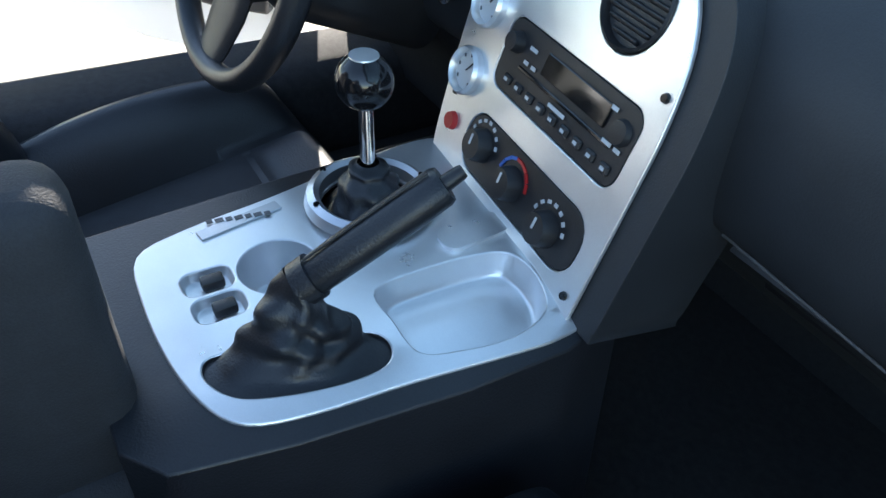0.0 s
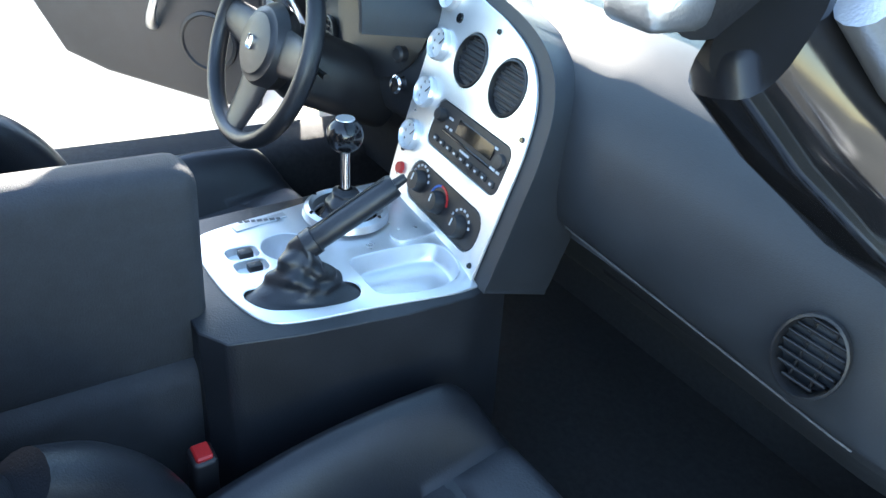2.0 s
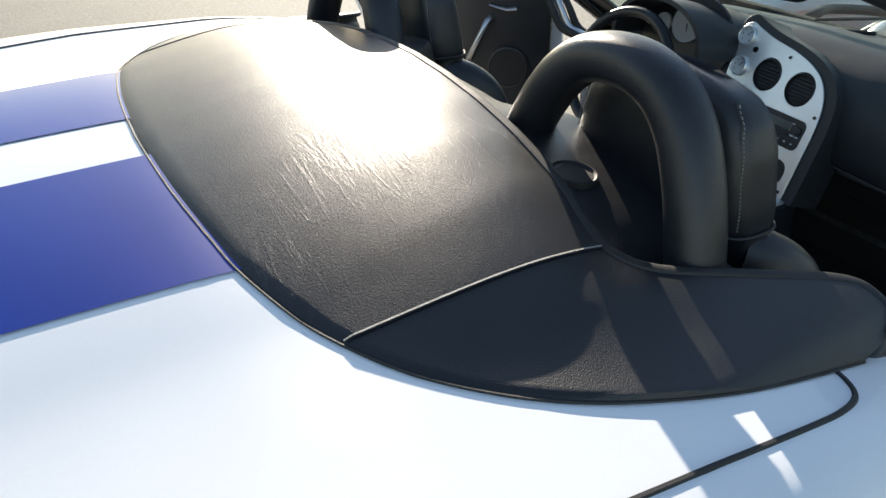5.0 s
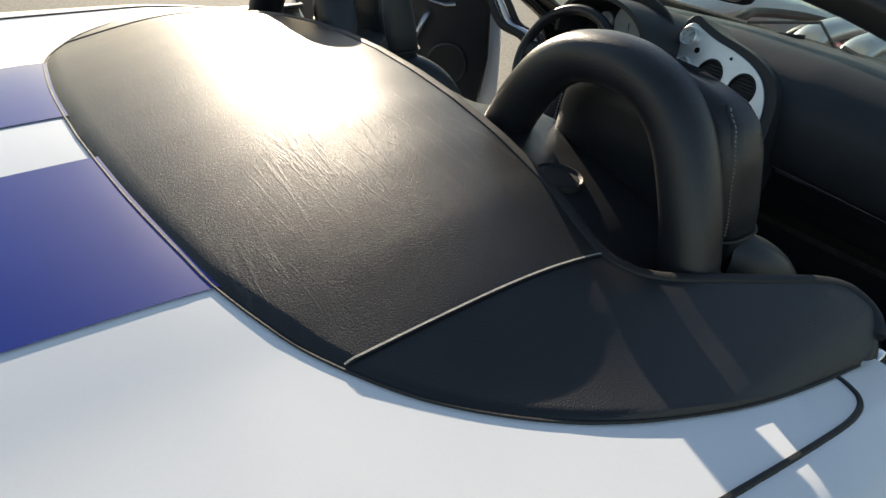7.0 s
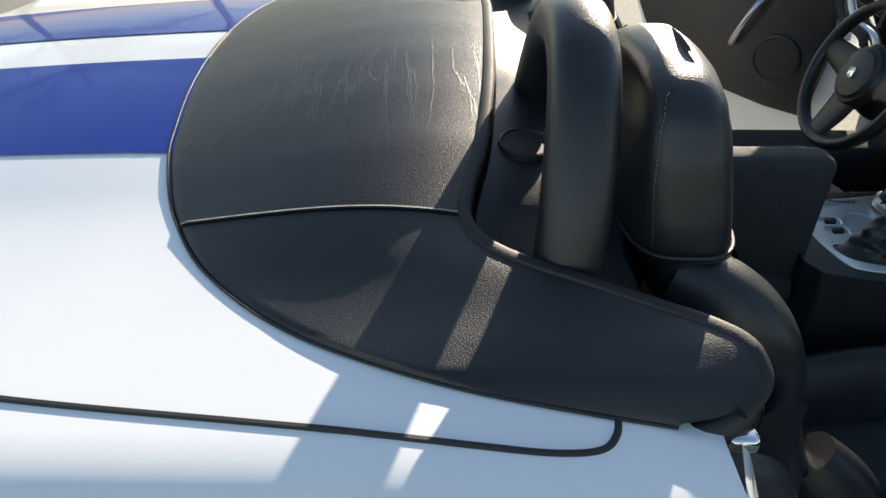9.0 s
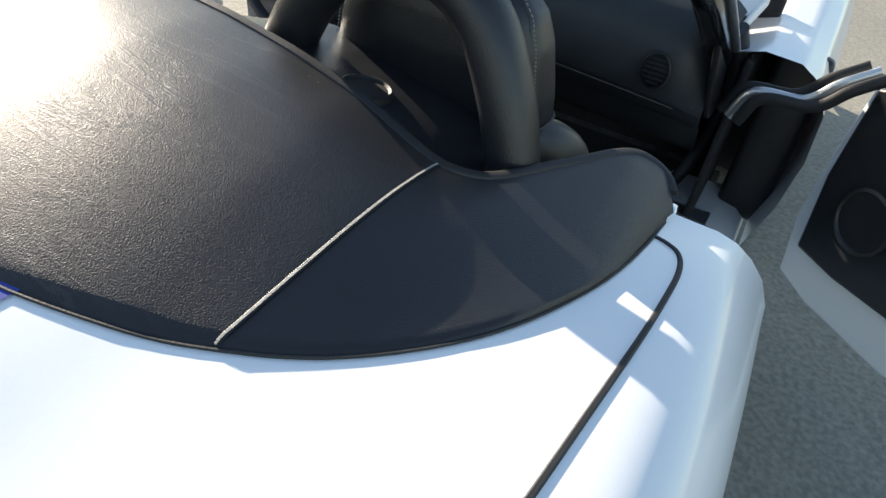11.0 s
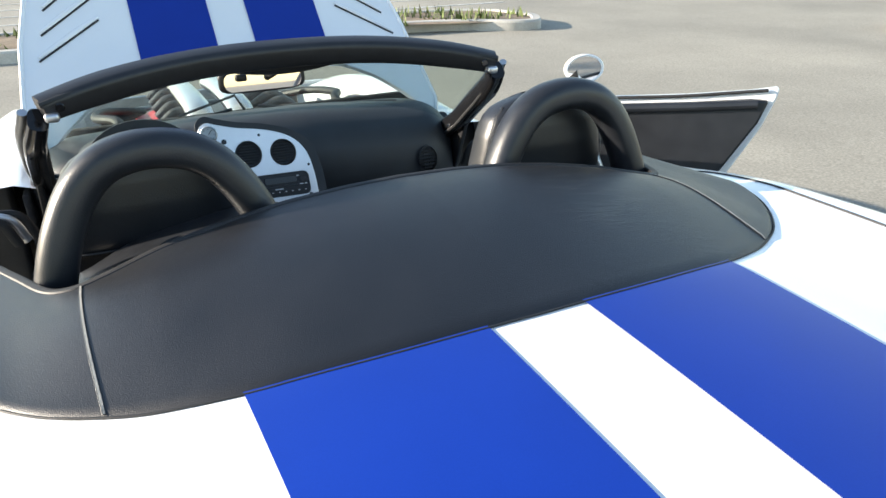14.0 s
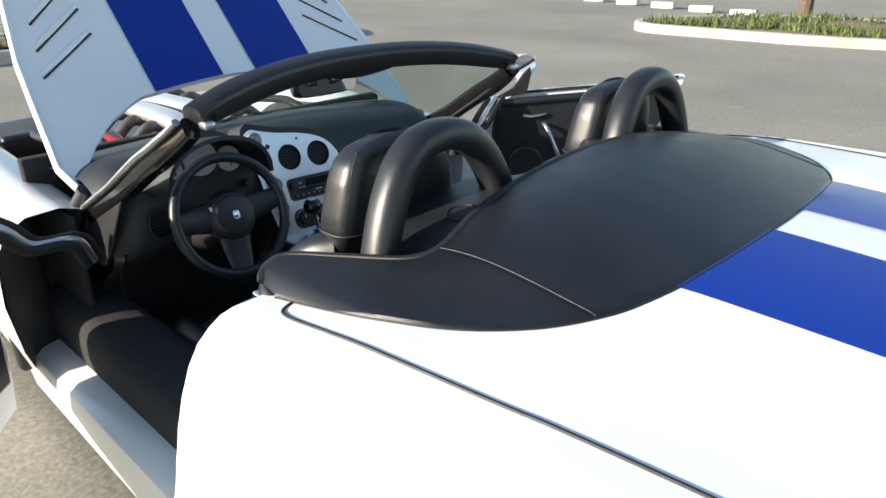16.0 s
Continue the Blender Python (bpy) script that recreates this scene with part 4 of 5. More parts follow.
for a, b in GAUGES:
    g = part("gauge", lathe([(0.0255, -0.002), (0.0262, 0.008), (0.0235, 0.012), (0.0215, 0.009), (0.0205, 0.003)], 30, face(a, b, 0.004), BN), M_SILVER, dash, "small gauge in a silver ring")
    part("dial", lathe([(0.021, 0.003), (0.0, 0.0035)], 28, face(a, b, 0.004), BN), M_DIAL, g, "pale dial")
    part("needle", sweep([face(a, b, 0.009), face(a + 0.009, b + 0.011, 0.009)], 0.0009, n=5), M_PLASTIC, g)
    for k in range(7):
        th = radians(-40 + 44 * k)
        part("tick", rbox((0.0012, 0.001, 0.004), face(a - 0.016 * math.cos(th), b + 0.016 * math.sin(th), 0.0085), 0), M_PLASTIC, g, smooth=False)

BROT = Matrix((Vector((1, -0.1, 0)).normalized(), BN * -1, Vector((1, -0.1, 0)).normalized().cross(BN * -1))).transposed()
radio = part("radio", plate(rrect(-0.113, 0.691, 0.092, 0.759, 0.015), [], 0.02, lambda a, b, d: face(a, b, d + 0.003)), M_PLASTIC, dash, "black car radio", bevel=0.001)
part("display", rbox((0.100, 0.003, 0.022), face(0.005, 0.739, 0.004), 0.001, 1, BROT), M_GLOSS, radio, "dark glossy display")
part("cassette_slot", rbox((0.150, 0.003, 0.004), face(-0.005, 0.720, 0.0035), 0.001, 1, BROT), M_GLOSS, radio)
part("volume_knob", lathe([(0, 0.012), (0.009, 0.011), (0.011, 0.0)], 20, face(-0.094, 0.738, 0.003), BN), M_PLASTIC, radio)
part("tune_knob", lathe([(0, 0.006), (0.010, 0.005), (0.012, 0.0)], 20, face(0.074, 0.735, 0.003), BN), M_PLASTIC, radio)
for k in range(9):
    bt = part("radio_button", rbox((0.013, 0.004, 0.009), face(-0.088 + 0.0205 * k, 0.704, 0.004), 0.0015, 1, BROT), M_PLASTIC, radio)
    part("button_mark", rbox((0.005, 0.001, 0.003), face(-0.088 + 0.0205 * k, 0.704, 0.0066), 0, 1, BROT), M_PRINT, bt, smooth=False)
for a, b, w in ((-0.066, 0.742, 0.012), (-0.07, 0.728, 0.007), (-0.057, 0.728, 0.007), (-0.005, 0.713, 0.026), (0.066, 0.722, 0.012), (0.08, 0.722, 0.008), (0.058, 0.748, 0.008)):
    part("label_bar", rbox((w, 0.001, 0.0035), face(a, b, 0.0048), 0, 1, BROT), M_PRINT, radio, smooth=False)
hvac = part("climate_panel", plate(rrect(-0.118, 0.601, 0.093, 0.661, 0.025), [], 0.02, lambda a, b, d: face(a, b, d + 0.003)), M_PLASTIC, dash, "black climate control panel", bevel=0.001)
for a, b, m in ((-0.086, 0.633, M_PRINT), (-0.022, 0.628, M_RED), (0.046, 0.624, M_PRINT)):
    kn = part("rotary_knob", lathe([(0, 0.017), (0.015, 0.016), (0.017, 0.010), (0.0185, 0.0)], 26, face(a, b, 0.003), BN), M_PLASTIC, hvac, "black rotary knob")
    part("pointer", rbox((0.0025, 0.002, 0.012), face(a, b + 0.006, 0.0205), 0.0005, 1, BROT), M_PRINT, kn)
    for k in range(7):
        th = radians(20 + 23 * k)
        col = m if m is M_PRINT else (M_RED if k < 4 else M_BLUEPRINT)
        part("scale_mark", rbox((0.0045 if m is M_PRINT else 0.0095, 0.0012, 0.0035), face(a + 0.0245 * math.cos(th), b + 0.0245 * math.sin(th), 0.0038), 0, 1, BROT @ Matrix.Rotation(math.pi / 2 - th, 3, 'Y')), col, hvac, smooth=False)

# instrument hood and dials
def binnacle(u, v):
    a = math.pi * u
    y = lerp(0.80, 1.08, v)
    w, h = lerp(0.165, 0.20, v), lerp(0.135, 0.10, v)
    return Vector((-0.375 + w * math.cos(a), y, 0.835 + h * math.sin(a) ** 0.8 - 0.02 * v))


part("instrument_hood", grid(binnacle, 36, 12, thick=0.012), M_DASH, dash, "arched black instrument hood", sharp=60)
part("instrument_panel", plate(circle(-0.375, 0.84, 0.16, 40, 0.125), [], 0.01, lambda a, b, d: Vector((a, 0.93 + 0.2 * (b - 0.84) - d, b))), M_PLASTIC, dash, "black instrument panel")
for a, b, r in ((-0.375, 0.885, 0.050), (-0.285, 0.865, 0.036), (-0.462, 0.868, 0.026)):
    d = part("dial", lathe([(r * 1.08, -0.002), (r * 1.06, 0.006), (r, 0.004), (0, 0.004)], 34, (a, 0.925 + 0.2 * (b - 0.84), b), (0, -1, 0.2)), M_DIAL, dash, "pale round instrument dial")
    part("needle", sweep([Vector((a, 0.918 + 0.2 * (b - 0.84), b)), Vector((a + r * 0.1, 0.917 + 0.2 * (b - 0.84), b - r * 0.75))], 0.0015, n=5), M_GLOSS, d)
part("ignition_barrel", lathe([(0.016, 0), (0.016, 0.012), (0.012, 0.015), (0, 0.013)], 22, (-0.245, 0.902, 0.735), (0.1, -1, 0.1)), M_CHROME, dash, "chrome ignition barrel")
part("headlamp_knob", lathe([(0.014, 0), (0.014, 0.012), (0.010, 0.016), (0, 0.015)], 22, (-0.25, 0.905, 0.785), (0.1, -1, 0.1)), M_PLASTIC, dash)

# ---- steering wheel ----
WC = Vector((-0.408, 0.718, 0.765))
WN = Vector((0.03, -0.94, 0.34)).normalized()
wu = (Vector((0, 0, 1)) - WN * WN.z).normalized()
ws = wu.cross(WN)
wheel = thing("steering_wheel", WC, "black leather three-spoke steering wheel with a small badge", "steering wheel")
part("rim", sweep([WC + ws * (0.165 * math.cos(2 * math.pi * k / 64)) + wu * (0.165 * math.sin(2 * math.pi * k / 64)) for k in range(64)], 0.0145, 0.0165, side=WN, n=16, closed=True), M_LEATHER, wheel, "leather rim")
WROT = Matrix((ws, wu, WN)).transposed()
part("hub", lathe([(0.0, 0.018), (0.03, 0.018), (0.052, 0.013), (0.055, 0.009), (0.064, 0.006), (0.076, -0.012), (0.070, -0.035), (0.05, -0.05)], 40, WC, WN), M_PLASTIC, wheel, "domed hub")
for a in (6, 174, 264):
    th = radians(a)
    d = ws * math.cos(th) + wu * math.sin(th)
    part("spoke", sweep([WC + d * 0.04 - WN * 0.012, WC + d * 0.09 - WN * 0.012, WC + d * 0.135 - WN * 0.006, WC + d * 0.163], 0.034 if a < 200 else 0.040, 0.010, side=WN, n=14, taper=lambda t: 1.25 - 0.50 * t), M_PLASTIC, wheel, "wide spoke")
part("emblem", rbox((0.020, 0.024, 0.003), WC + WN * 0.0195, 0.005, 3, WROT), M_CHROME, wheel, "small chrome shield badge")
part("steering_column", sweep([WC - WN * 0.03 - wu * 0.008, WC - WN * 0.07 - wu * 0.012, WC - WN * 0.26 - wu * 0.02], 0.064, 0.056, side=wu, n=24, square=0.75, taper=lambda t: 0.85 + 0.35 * min(1.0, 2 * t)), M_PLASTIC, wheel, "black steering column shroud")
for sx in (-1, 1):
    part("stalk", sweep([WC - WN * 0.07 + ws * (sx * 0.04), WC - WN * 0.06 + ws * (sx * 0.13)], 0.006, n=10), M_PLASTIC, wheel, "control stalk")

# ---- windscreen ----
def header_pt(k):
    """The top rail, k from -1 to 1."""
    return Vector((0.572 * k, 0.520 + 0.097 * (1 - k * k), 1.094 + 0.062 * (1 - abs(k) ** 2.4)))


screen = thing("windscreen", (0, 1.1, 0.85), "black-framed windscreen seen from behind", "windscreen")
rail = [header_pt(-1 + 2 * k / 40) for k in range(41)]
part("top_rail", sweep(rail, 0.034, 0.032, side=(0, -0.3, 1), n=24, square=0.55, taper=lambda t: 0.86 + 0.14 * min(1.0, 9 * min(t, 1 - t))), M_PLASTIC, screen, "thick black top rail")
part("rail_seal", sweep([p + Vector((0, -0.026, 0.012)) for p in rail], 0.008, n=8), M_RUBBER, screen, "black rubber roof seal")


def pillar_pt(k, s):
    y = lerp(0.520, 1.08, k)
    return Vector((s * table(y, [(0.52, 0.582), (0.60, 0.606), (0.70, 0.620), (0.865, 0.636), (1.08, 0.645)]), y, table(y, [(0.52, 1.072), (0.55, 1.048), (0.62, 1.004), (0.70, 0.962), (0.78, 0.914), (0.865, 0.862), (1.0, 0.795), (1.08, 0.755)])))


def base_pt(k):
    return Vector((0.67 * k, 1.36 - 0.31 * k * k, 0.872 - 0.095 * k * k))


for s in (1, -1):
    part("pillar", sweep([pillar_pt(k / 16, s) for k in range(17)], 0.034, 0.026, side=(s, 0, 0.15), n=24, square=0.65, taper=lambda t: 0.82 + 0.18 * min(1.0, 5 * t)), M_GLOSS, screen, "glossy black windscreen pillar")
    part("pillar_seal", sweep([pillar_pt(k / 16, s) + Vector((-s * 0.016, -0.010 * min(1, k / 5), -0.019 * min(1, k / 5))) for k in range(1, 17)], 0.012, 0.008, n=10, taper=lambda t: min(1.0, 0.3 + 3 * t)), M_RUBBER, screen, "black rubber pillar seal")
    part("pillar_trim", sweep([pillar_pt(k / 16, s) + Vector((s * 0.028, 0.010, 0.018)) for k in range(17)], 0.011, 0.009, n=12), M_ALU, screen, "bright outer pillar trim")
    part("pillar_base_trim", plate([(q.x, q.y) for q in spline([(0.80, 0.897, 0), (0.90, 0.845, 0), (1.00, 0.795, 0), (1.10, 0.745, 0)], 4)] + [(1.13, 0.60), (1.01, 0.61), (0.945, 0.68), (0.885, 0.775), (0.835, 0.85)], [], 0.016, lambda a, b, d: Vector((s * (0.655 + d + 0.10 * (0.85 - b)), a, b))), M_PLASTIC, screen, "black trim panel below the pillar", bevel=0.004)
    part("corner_screw", lathe([(0, 0.003), (0.008, 0.003), (0.010, 0.0)], 16, header_pt(s * 0.93) + Vector((0, -0.036, -0.006)), (0, -1, -0.2)), M_GLOSS, screen, "black corner screw")
    part("corner_latch", rbox((0.030, 0.036, 0.020), header_pt(s) + Vector((-s * 0.020, -0.022, -0.016)), 0.007), M_ALU, screen, "bright metal roof latch")
    part("pillar_lamp", lathe([(0.006, 0), (0.006, 0.004), (0, 0.005)], 12, pillar_pt(0.72, s) + Vector((-s * 0.028, -0.02, 0)), (-s, -0.6, 0)), M_CHROME, screen)


def glass_pt(u, v):
    k = 2 * u - 1
    return header_pt(k).lerp(base_pt(k), v) + Vector((0, 0, 0.012 * math.sin(math.pi * v)))


gl = part("glass", grid(glass_pt, 24, 10, thick=0.005), M_GLASS, screen, "clear raked glass")
gl.visible_shadow = False
part("cowl", grid(lambda u, v: base_pt(2 * u - 1) + Vector((0, 0.16 * v, -0.008 - 0.03 * v)), 24, 3, thick=0.01), M_PLASTIC, screen, "black plastic cowl")
for x0, x1 in ((0.05, 0.50), (-0.50, -0.05)):
    part("wiper", sweep([base_pt(x0 / 0.67) + Vector((0, -0.02, 0.022)), base_pt(x1 / 0.67) + Vector((0, -0.05, 0.026))], 0.006, n=8), M_PLASTIC, screen, "black wiper blade")
    part("wiper_arm", sweep([base_pt(x1 / 0.67) + Vector((0.06, 0.03, 0.0)), base_pt(x1 / 0.67) + Vector((0.02, -0.03, 0.07)), base_pt(lerp(x0, x1, 0.6) / 0.67) + Vector((0, -0.02, 0.034))], 0.005, n=8), M_PLASTIC, screen)

part("mirror_mount", sweep([header_pt(-0.26 + 0.52 * k / 12) + Vector((0, 0.012, -0.030)) for k in range(13)], 0.020, 0.024, side=(0, 0, 1), n=14, taper=lambda t: 0.15 + 0.85 * math.sin(math.pi * t) ** 0.8), M_PLASTIC, screen, "black moulded mirror mount")
mirror = thing("rear_view_mirror", (0.0, 0.60, 1.12), "black rear-view mirror hung from the top rail", "mirror")
part("stem", sweep([Vector((0, 0.615, 1.135)), Vector((-0.01, 0.68, 1.105)), Vector((-0.03, 0.725, 1.084))], 0.010, n=12), M_PLASTIC, mirror)
part("housing", sweep([Vector((x - 0.04, 0.737, 1.078)) for x in (-0.118, -0.113, -0.098, -0.06, 0, 0.06, 0.098, 0.113, 0.118)], 0.034, 0.015, side=(0, 1, 0), n=24, taper=lambda t: max(0.35, math.sin(math.pi * min(max(t, 0.04), 0.96)) ** 0.35), square=0.8), M_PLASTIC, mirror, "black oval housing")
part("glass", plate(rrect(-0.106, -0.025, 0.106, 0.025, 0.022), [], 0.002, lambda a, b, d: Vector((a - 0.04, 0.7185 + 0.078 * b, 1.078 + b))), M_MIRROR, mirror, "mirror glass")
part("lamp", rbox((0.03, 0.02, 0.018), (-0.10, 0.717, 1.090), 0.005), M_PLASTIC, mirror)

# ---- doors ----
DD = Vector((0.699, -0.715, 0))
DN = Vector((-0.715, -0.699, 0))


def build_door(s):
    fl = lambda v: Vector((s * v.x, v.y, v.z))

    def at(a, z, d=0.0):
        p = Vector((1.084, 0.842, 0)) + DD * a + DN * d
        return fl(Vector((p.x, p.y, z)))
    shell = [(-0.17, 0.835), (-0.10, 0.858), (0.0, 0.872), (0.2, 0.884), (0.4, 0.897), (0.6, 0.918), (0.685, 0.932), (0.68, 0.90), (0.645, 0.80), (0.57, 0.66), (0.50, 0.53), (0.45, 0.42), (0.38, 0.33), (0.2, 0.28), (-0.05, 0.27), (-0.17, 0.29), (-0.20, 0.45), (-0.19, 0.65)]
    door = part("door", plate(shell, [], 0.05, lambda a, b, d: at(a, b, d - 0.035 - 0.05 * math.sin(max(0, min(1, (b - 0.25) / 0.7)) * math.pi) * (1 if d < -0.01 else 0))), M_WHITE, car, "open white door with a black inner panel", bevel=0.006)
    inner = [(-0.14, 0.825), (-0.05, 0.850), (0.1, 0.862), (0.4, 0.880), (0.6, 0.898), (0.655, 0.895), (0.63, 0.82), (0.54, 0.665), (0.46, 0.535), (0.42, 0.47), (0.30, 0.435), (0.0, 0.40), (-0.13, 0.40), (-0.15, 0.6)]
    part("inner_panel", plate(inner, [], 0.035, lambda a, b, d: at(a, b, d + 0.0)), M_LEATHER, door, "black leather inner panel", bevel=0.008)
    part("panel_roll", sweep([at(a, table(a, [(-0.1, 0.848), (0.1, 0.862), (0.4, 0.880), (0.62, 0.897)]) - 0.012, 0.004) for a in [-0.1 + 0.72 * k / 14 for k in range(15)]], 0.016, n=10), M_LEATHER, door, "padded top roll")
    part("pull_handle", sweep(spline([at(0.080, 0.742, 0.002), at(0.086, 0.735, 0.03), at(0.105, 0.69, 0.045), at(0.13, 0.63, 0.042), at(0.148, 0.59, 0.02), at(0.150, 0.582, 0.002)], 6), 0.012, 0.009, n=14), M_ALU, door, "satin metal pull handle")
    part("latch_lever", sweep([at(-0.012, 0.782, 0.006), at(0.02, 0.778, 0.016), at(0.06, 0.784, 0.016), at(0.085, 0.787, 0.006)], 0.012, 0.006, n=10, taper=lambda t: 1.1 - 0.6 * t), M_ALU, door, "metal latch lever")
    sp = part("speaker", lathe([(0.078, 0), (0.078, 0.008), (0.070, 0.011), (0.066, 0.006), (0, 0.004)], 34, at(0.0, 0.565, 0.0), fl(DN)), M_PLASTIC, door, "round black speaker grille")
    sail = [(-0.150, 0.85), (-0.06, 0.90), (-0.02, 0.955), (0.012, 0.985), (0.018, 0.96), (0.0, 0.875)]
    part("mirror_sail", plate(sail, [], 0.02, lambda a, b, d: at(a, b, d + 0.004)), M_PLASTIC, door, "black mirror sail", bevel=0.003)
    part("window_seal", sweep([at(a, table(a, [(-0.1, 0.86), (0.0, 0.876), (0.4, 0.900), (0.66, 0.928)]), -0.028) for a in [-0.05 + 0.70 * k / 10 for k in range(11)]], 0.006, n=8), M_RUBBER, door)
    # outside mirror
    mc = Vector((1.235, 0.98, 0.957))
    mm = part("outside_mirror", lathe([(0.0, -0.075), (0.025, -0.07), (0.05, -0.05), (0.063, -0.02), (0.066, 0.0), (0.062, 0.006), (0.056, 0.004)], 36, (0, 0, 0), (0, 0, 1)), M_WHITE, door, "white outside mirror shell")
    mdir = fl(Vector((-0.25, -0.97, 0.02))).normalized()
    side = Vector((0, 0, 1)).cross(mdir).normalized()
    basis = Matrix((side * 1.22, mdir.cross(side) * 0.85, mdir)).transposed().to_4x4()
    mm.data.transform(Matrix.Translation(fl(mc)) @ basis)
    g = lathe([(0.058, 0.003), (0.0, 0.003)], 36, (0, 0, 0), (0, 0, 1))
    bmesh.ops.transform(g, matrix=Matrix.Translation(fl(mc)) @ basis, verts=g.verts)
    part("mirror_glass", g, M_MIRROR, door, "mirror glass")
    part("mirror_arm", sweep([at(-0.04, 0.885, -0.02), fl(Vector((1.17, 0.93, 0.925))), fl(mc + Vector((-0.03, 0.02, -0.03)))], 0.02, 0.015, n=12), M_WHITE, door)
    # seals bridging the hinge side
    for off, m in ((0.0, M_RUBBER), (0.022, M_ALU), (0.044, M_RUBBER)):
        part("hinge_seal", sweep(spline([(s * (0.70 + off), 0.97 - off, 0.66), (s * (0.735 + off), 0.96 - off, 0.735), (s * (0.84 + off), 0.95 - off, 0.755), (s * (0.895 + off), 0.94 - off, 0.815), (s * (0.955 + off), 0.945 - off, 0.862)], 6), 0.010, 0.014, n=10), m, door, "grey and black weather strip")
    part("hinge_pillar", rbox((0.14, 0.06, 0.52), (s * 0.84, 1.29, 0.50), 0.02), M_PLASTIC, car, "black hinge pillar trim")
    return door


build_door(1)
build_door(-1)

# ---- hood, raised ----
HS = 1.05
HNORM = Vector((0, -HS, 1)).normalized()


def hood_pt(x, y, d=0.0):
    return Vector((x, y + 0.05 * x * x, 0.88 + HS * (y - 1.15))) + HNORM * d


SIDE = [(1.10, 0.66), (1.15, 0.685), (1.27, 0.672), (1.41, 0.655), (1.56, 0.615), (1.80, 0.56), (2.10, 0.50)]


def arch_y(x):
    return table(abs(x), [(0, 1.315), (0.13, 1.308), (0.25, 1.298), (0.37, 1.285), (0.49, 1.236), (0.57, 1.18), (0.64, 1.118), (0.70, 1.11)])


def hood_grid(u, v, d=0.0, lo=-1.0, hi=1.0):
    k = lerp(lo, hi, u)
    x = k * 0.69
    for _ in range(3):
        y = lerp(arch_y(x), 2.1, v)
        x = k * table(y, SIDE)
    return hood_pt(x, y, d)


hood = part("hood", merge(grid(hood_grid, 48, 40), grid(lambda u, v: hood_grid(u, v, -0.018), 48, 40)), M_WHITE, car, "raised white hood with blue stripes and louvres", sharp=50)
for s in (1, -1):
    part("racing_stripe", grid(lambda u, v: hood_pt(0.012 + s * lerp(0.066, 0.325, u), lerp(arch_y(0.012 + s * lerp(0.066, 0.325, u)) + 0.001, 2.099, v), 0.0035), 10, 30), M_BLUE, hood, "deep blue racing stripe")
    part("side_flange", sweep([hood_pt(s * (w + 0.004), y, -0.012) for y, w in SIDE], 0.010, 0.020, side=HNORM, n=10), M_WHITE, hood, "rolled white edge")
    for k in range(6):
        # pressed louvres slanting up towards the middle of the hood
        y0, x0 = 1.372 + 0.070 * k, 0.612 - 0.018 * k
        x1, y1 = 0.415, y0 + 0.105
        part("louvre", sweep([hood_pt(s * lerp(x0, x1, t / 8), lerp(y0, y1, t / 8), 0.0) for t in range(9)], 0.011, 0.009, side=HNORM, n=12, taper=lambda t: 0.35 + 0.65 * math.sin(math.pi * min(max(t, 0.02), 0.98)) ** 0.4), M_WHITE, hood, "pressed louvre")
        part("slot", sweep([hood_pt(s * lerp(x0, x1, t / 8), lerp(y0, y1, t / 8) - 0.010, 0.002) for t in range(9)], 0.0035, 0.003, side=HNORM, n=8), M_RUBBER, hood, "dark slot")

# ---- front body and engine ----
for s in (1, -1):
    def fender(u, v):
        y = lerp(1.08, 2.95, v)
        prof = [(0.63, 0.60), (0.635, 0.735), (0.66, 0.765), (0.74, 0.79), (0.83, 0.785), (0.89, 0.75), (0.925, 0.68), (0.935, 0.55), (0.92, 0.40), (0.88, 0.25)]
        k = u * (len(prof) - 1)
        i = min(len(prof) - 2, int(k))
        x, z = lerp(prof[i][0], prof[i + 1][0], k - i), lerp(prof[i][1], prof[i + 1][1], k - i)
        hump = 0.05 * math.exp(-((y - 1.95) / 0.45) ** 2) - 0.12 * max(0, (y - 2.3) / 0.65) ** 2
        return Vector((s * (x - 0.06 * max(0, (y - 2.2) / 0.75) ** 2), y, z + hump * (1 if z > 0.6 else 0.3)))
    part("front_fender", grid(fender, 36, 40), M_WHITE, car, "white front fender")
part("nose", grid(lambda u, v: Vector((lerp(-0.80, 0.80, u), 2.85 + 0.22 * math.cos((u - 0.5) * math.pi) * math.sin(math.pi * (0.15 + 0.8 * v)), lerp(0.72, 0.22, v))), 24, 10, thick=0.01), M_WHITE, car, "white nose panel")
engine = thing("engine", (0, 1.9, 0.3), "exposed engine with silver intake tubes and red covers", "engine")
part("engine_block", rbox((0.62, 1.05, 0.40), (0, 2.0, 0.52), 0.05, 3), M_ENGINE, engine, "dark cast engine block")
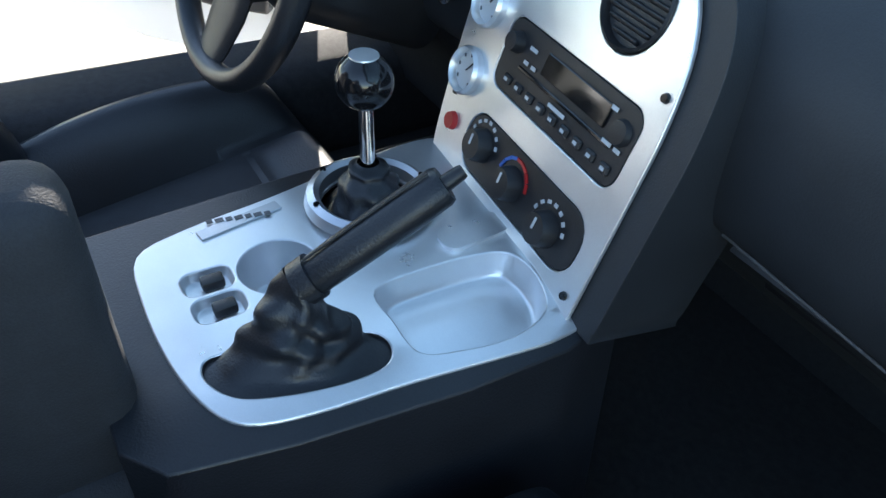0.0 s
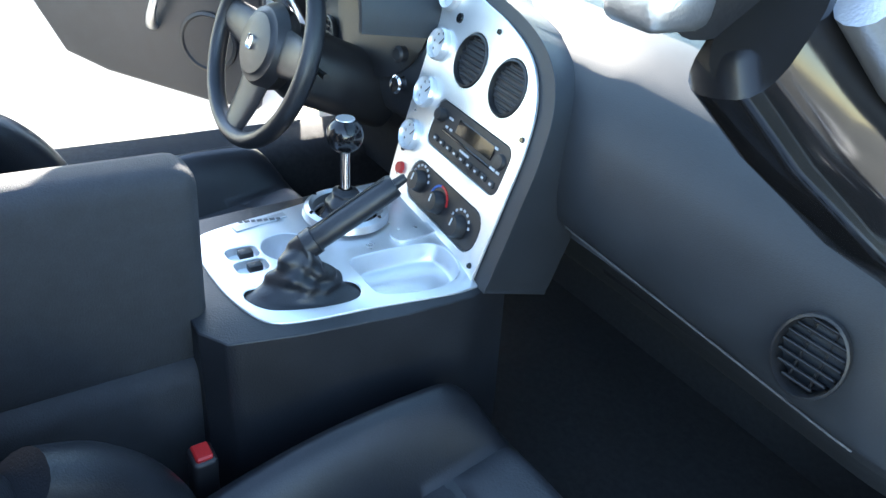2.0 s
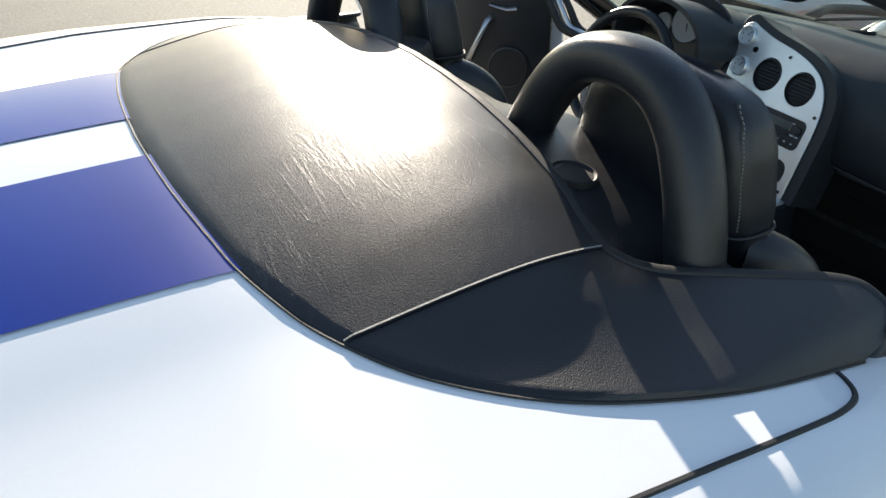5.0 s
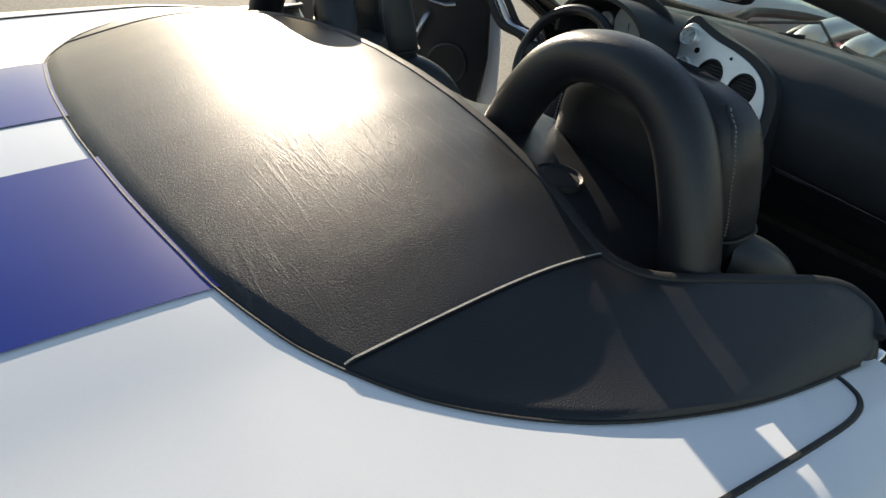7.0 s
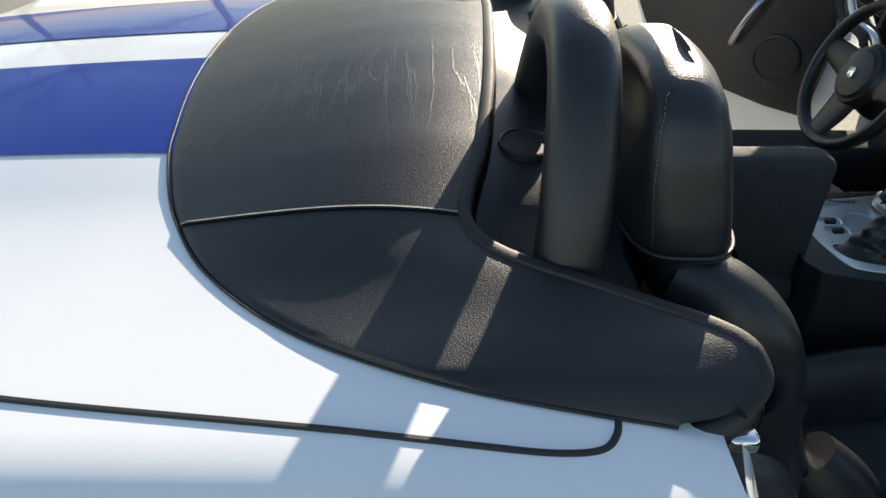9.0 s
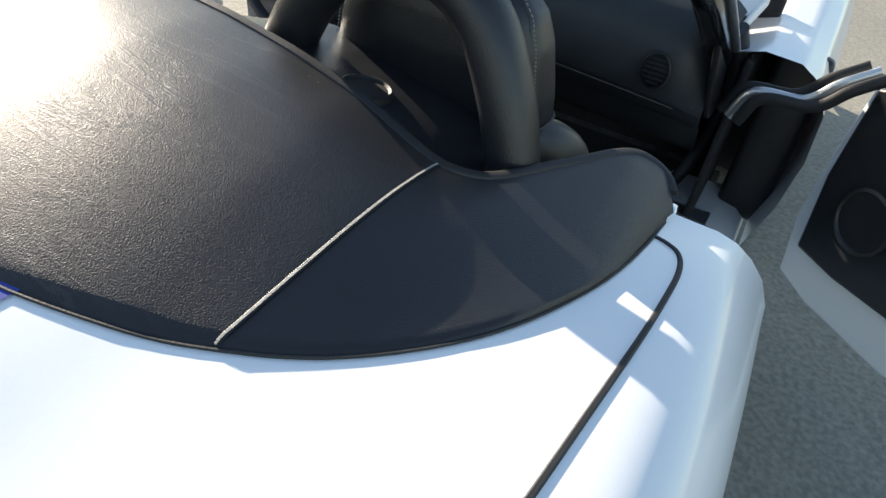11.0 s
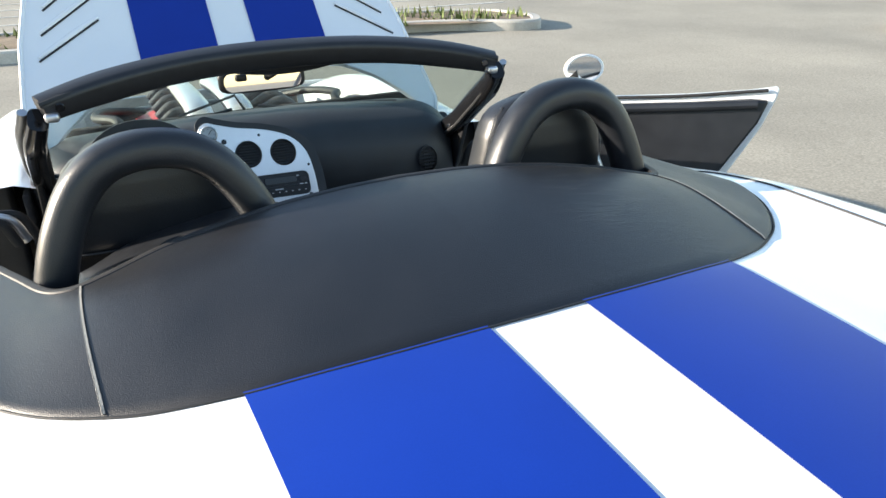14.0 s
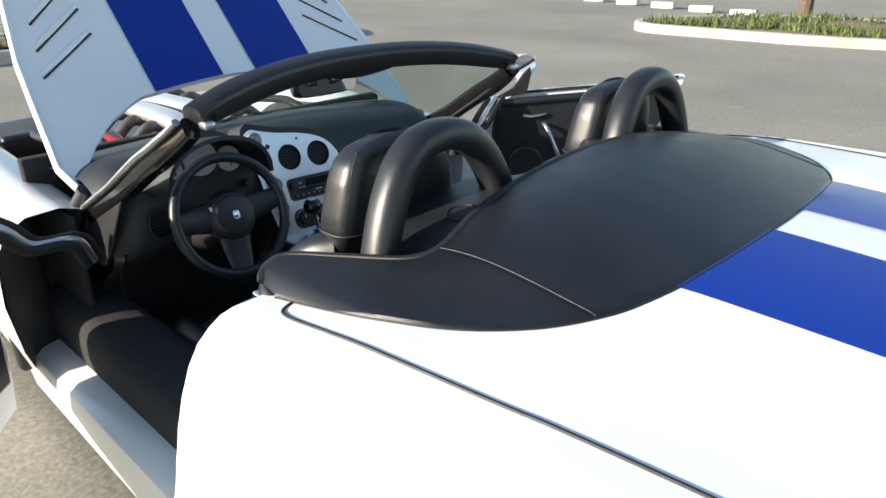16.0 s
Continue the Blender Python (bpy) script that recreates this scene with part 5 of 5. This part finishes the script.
for s in (1, -1):
    part("intake_tube", sweep(spline([(s * 0.075 - 0.06, 1.48, 0.80), (s * 0.075 - 0.06, 1.52, 0.845), (s * 0.075 - 0.06, 1.65, 0.865), (s * 0.075 - 0.06, 2.0, 0.865), (s * 0.075 - 0.06, 2.3, 0.85)], 5), 0.050, 0.035, n=20), M_SILVER, engine, "silver intake tube")
    vc = part("valve_cover", rbox((0.16, 0.80, 0.10), (s * 0.27, 1.94, 0.69), 0.03, 3, Matrix.Rotation(s * radians(18), 3, 'Y')), M_RED, engine, "red valve cover")
    for k in range(5):
        part("runner", sweep(spline([(s * 0.10, 1.65 + 0.16 * k, 0.80), (s * 0.20, 1.65 + 0.16 * k, 0.845), (s * 0.27, 1.65 + 0.16 * k, 0.80)], 5), 0.022, n=12), M_ENGINE, engine, "cast intake runner")
    part("hose", sweep(spline([(s * 0.45, 1.45, 0.78), (s * 0.42, 1.6, 0.84), (s * 0.50, 1.85, 0.82), (s * 0.46, 2.2, 0.78), (s * 0.30, 2.45, 0.72)], 6), 0.018, n=10), M_RUBBER, engine, "black rubber hose")
    part("fluid_tank", rbox((0.12, 0.16, 0.10), (s * 0.52, 1.52, 0.74), 0.02), M_GLOSS, engine, "black reservoir")
    part("tank_cap", lathe([(0, 0.02), (0.025, 0.018), (0.028, 0)], 18, (s * 0.52, 1.52, 0.79)), M_PLASTIC, engine)
part("radiator_shroud", rbox((1.0, 0.10, 0.14), (0, 2.62, 0.64), 0.02), M_PLASTIC, engine, "black radiator shroud")
part("firewall", rbox((1.24, 0.04, 0.50), (0, 1.44, 0.58), 0.01), M_PLASTIC, engine, "black firewall")
part("bay_floor", rbox((1.26, 1.4, 0.03), (0, 2.1, 0.30), 0.005), M_ENGINE, engine)

# ---- far car park ----
for k in range(6):
    x, y = 12.9 - 0.05 * k, 8.9 - 0.86 * k
    t = thing("wheel_stop", (x, y, ground_z(y)), "white concrete wheel stop on the asphalt", "wheel stop", "wheel stops")
    part("stop_block", rbox((0.16, 0.50, 0.13), (x, y, ground_z(y) + 0.065), 0.02), M_LINE, t)
for k in range(7):
    y = 10.6 + 1.15 * k
    tagged(part("bay_line", rbox((10.0, 0.09, 0.006), (1.5, y, ground_z(y) + 0.003), 0), M_LINE, smooth=False), "faded white parking bay line", "road line", "bay lines", "structure")

# ---- trees ----
def build_tree(x, y, h, crown_r, seed, label):
    """A tapered trunk with limbs and a ragged crown of small leaves."""
    rnd = random.Random(seed)
    z0 = ground_z(y) + 0.05
    tree = thing("tree", (x, y, z0), label, "tree")
    limbs = [sweep(spline([(x, y, z0 - 0.1), (x + 0.05, y, z0 + h * 0.25), (x - 0.05, y + 0.05, z0 + h * 0.6), (x, y, z0 + h)], 6), 0.11, n=10, taper=lambda t: 1.25 - 0.95 * t)]
    tips = []
    for k in range(16):
        a, f = rnd.random() * 6.28, rnd.uniform(0.32, 0.92)
        b = Vector((x, y, z0 + h * f))
        ln = crown_r * rnd.uniform(0.6, 1.05) * (1.15 - 0.5 * f)
        e = b + Vector((math.cos(a) * ln, math.sin(a) * ln, h * rnd.uniform(0.05, 0.2)))
        m = b.lerp(e, 0.5) + Vector((0, 0, 0.12))
        limbs.append(sweep(spline([b, m, e], 4), 0.035, n=6, taper=lambda t: 1.1 - 0.85 * t))
        tips += [b.lerp(e, q) for q in (0.45, 0.65, 0.85, 1.0)]
    part("trunk", merge(*limbs), M_BARK, tree, "rough brown trunk and limbs")
    bm = bmesh.new()
    for c in tips:
        for _ in range(85):
            p = c + Vector((rnd.gauss(0, 0.26), rnd.gauss(0, 0.26), rnd.gauss(0, 0.20)))
            d = Vector((rnd.gauss(0, 1), rnd.gauss(0, 1), rnd.gauss(0, 0.6))).normalized() * rnd.uniform(0.04, 0.08)
            e = d.orthogonal().normalized() * rnd.uniform(0.015, 0.03)
            bm.faces.new([bm.verts.new(p - d), bm.verts.new(p + e), bm.verts.new(p + d), bm.verts.new(p - e)])
    part("crown", bm, M_LEAF, tree, "loose crown of small green leaves", smooth=False)["kind"] = "stuff"


build_tree(12.6, 3.5, 5.0, 1.8, 11, "young tree standing in the kerbed planter")
build_tree(-12.0, -4.6, 6.6, 3.0, 12, "leafy tree beyond the car park")
build_tree(-12.5, -8.6, 7.2, 3.2, 13, "tall leafy tree beyond the car park")
part("striker", merge(sweep(spline([(0.845, 0.085, 0.72), (0.88, 0.10, 0.72), (0.89, 0.11, 0.70), (0.885, 0.11, 0.665), (0.85, 0.10, 0.66)], 5), 0.005, n=8), rbox((0.012, 0.05, 0.09), (0.852, 0.10, 0.69), 0.004)), M_PLASTIC, car, "black door striker")

for sx in (1, -1):
    part("knee_panel", grid(lambda u, v: Vector((sx * lerp(0.16, 0.64, u), lerp(0.955, 1.06, v) + 0.02 * math.sin(math.pi * v), lerp(0.655, 0.43 if sx < 0 else 0.56, v))), 8, 8, thick=0.012), M_PLASTIC, dash, "black lower dash panel")
    part("kick_panel", rbox((0.02, 0.36, 0.52), (sx * 0.715, 1.25, 0.50), 0.008), M_CARPET, car, "black carpeted kick panel")
    # black arch lip, filled by a disc that draws the opening's shade
    part("arch_shade_disc", lathe([(0.0, 0.0), (0.335, 0.0), (0.352, 0.012), (0.36, 0.012), (0.366, -0.02)], 48, (sx * 0.898, -0.55, 0.345), (sx, 0, 0)), M_RUBBER, car, "black arch lip with a flat disc for the shade inside")
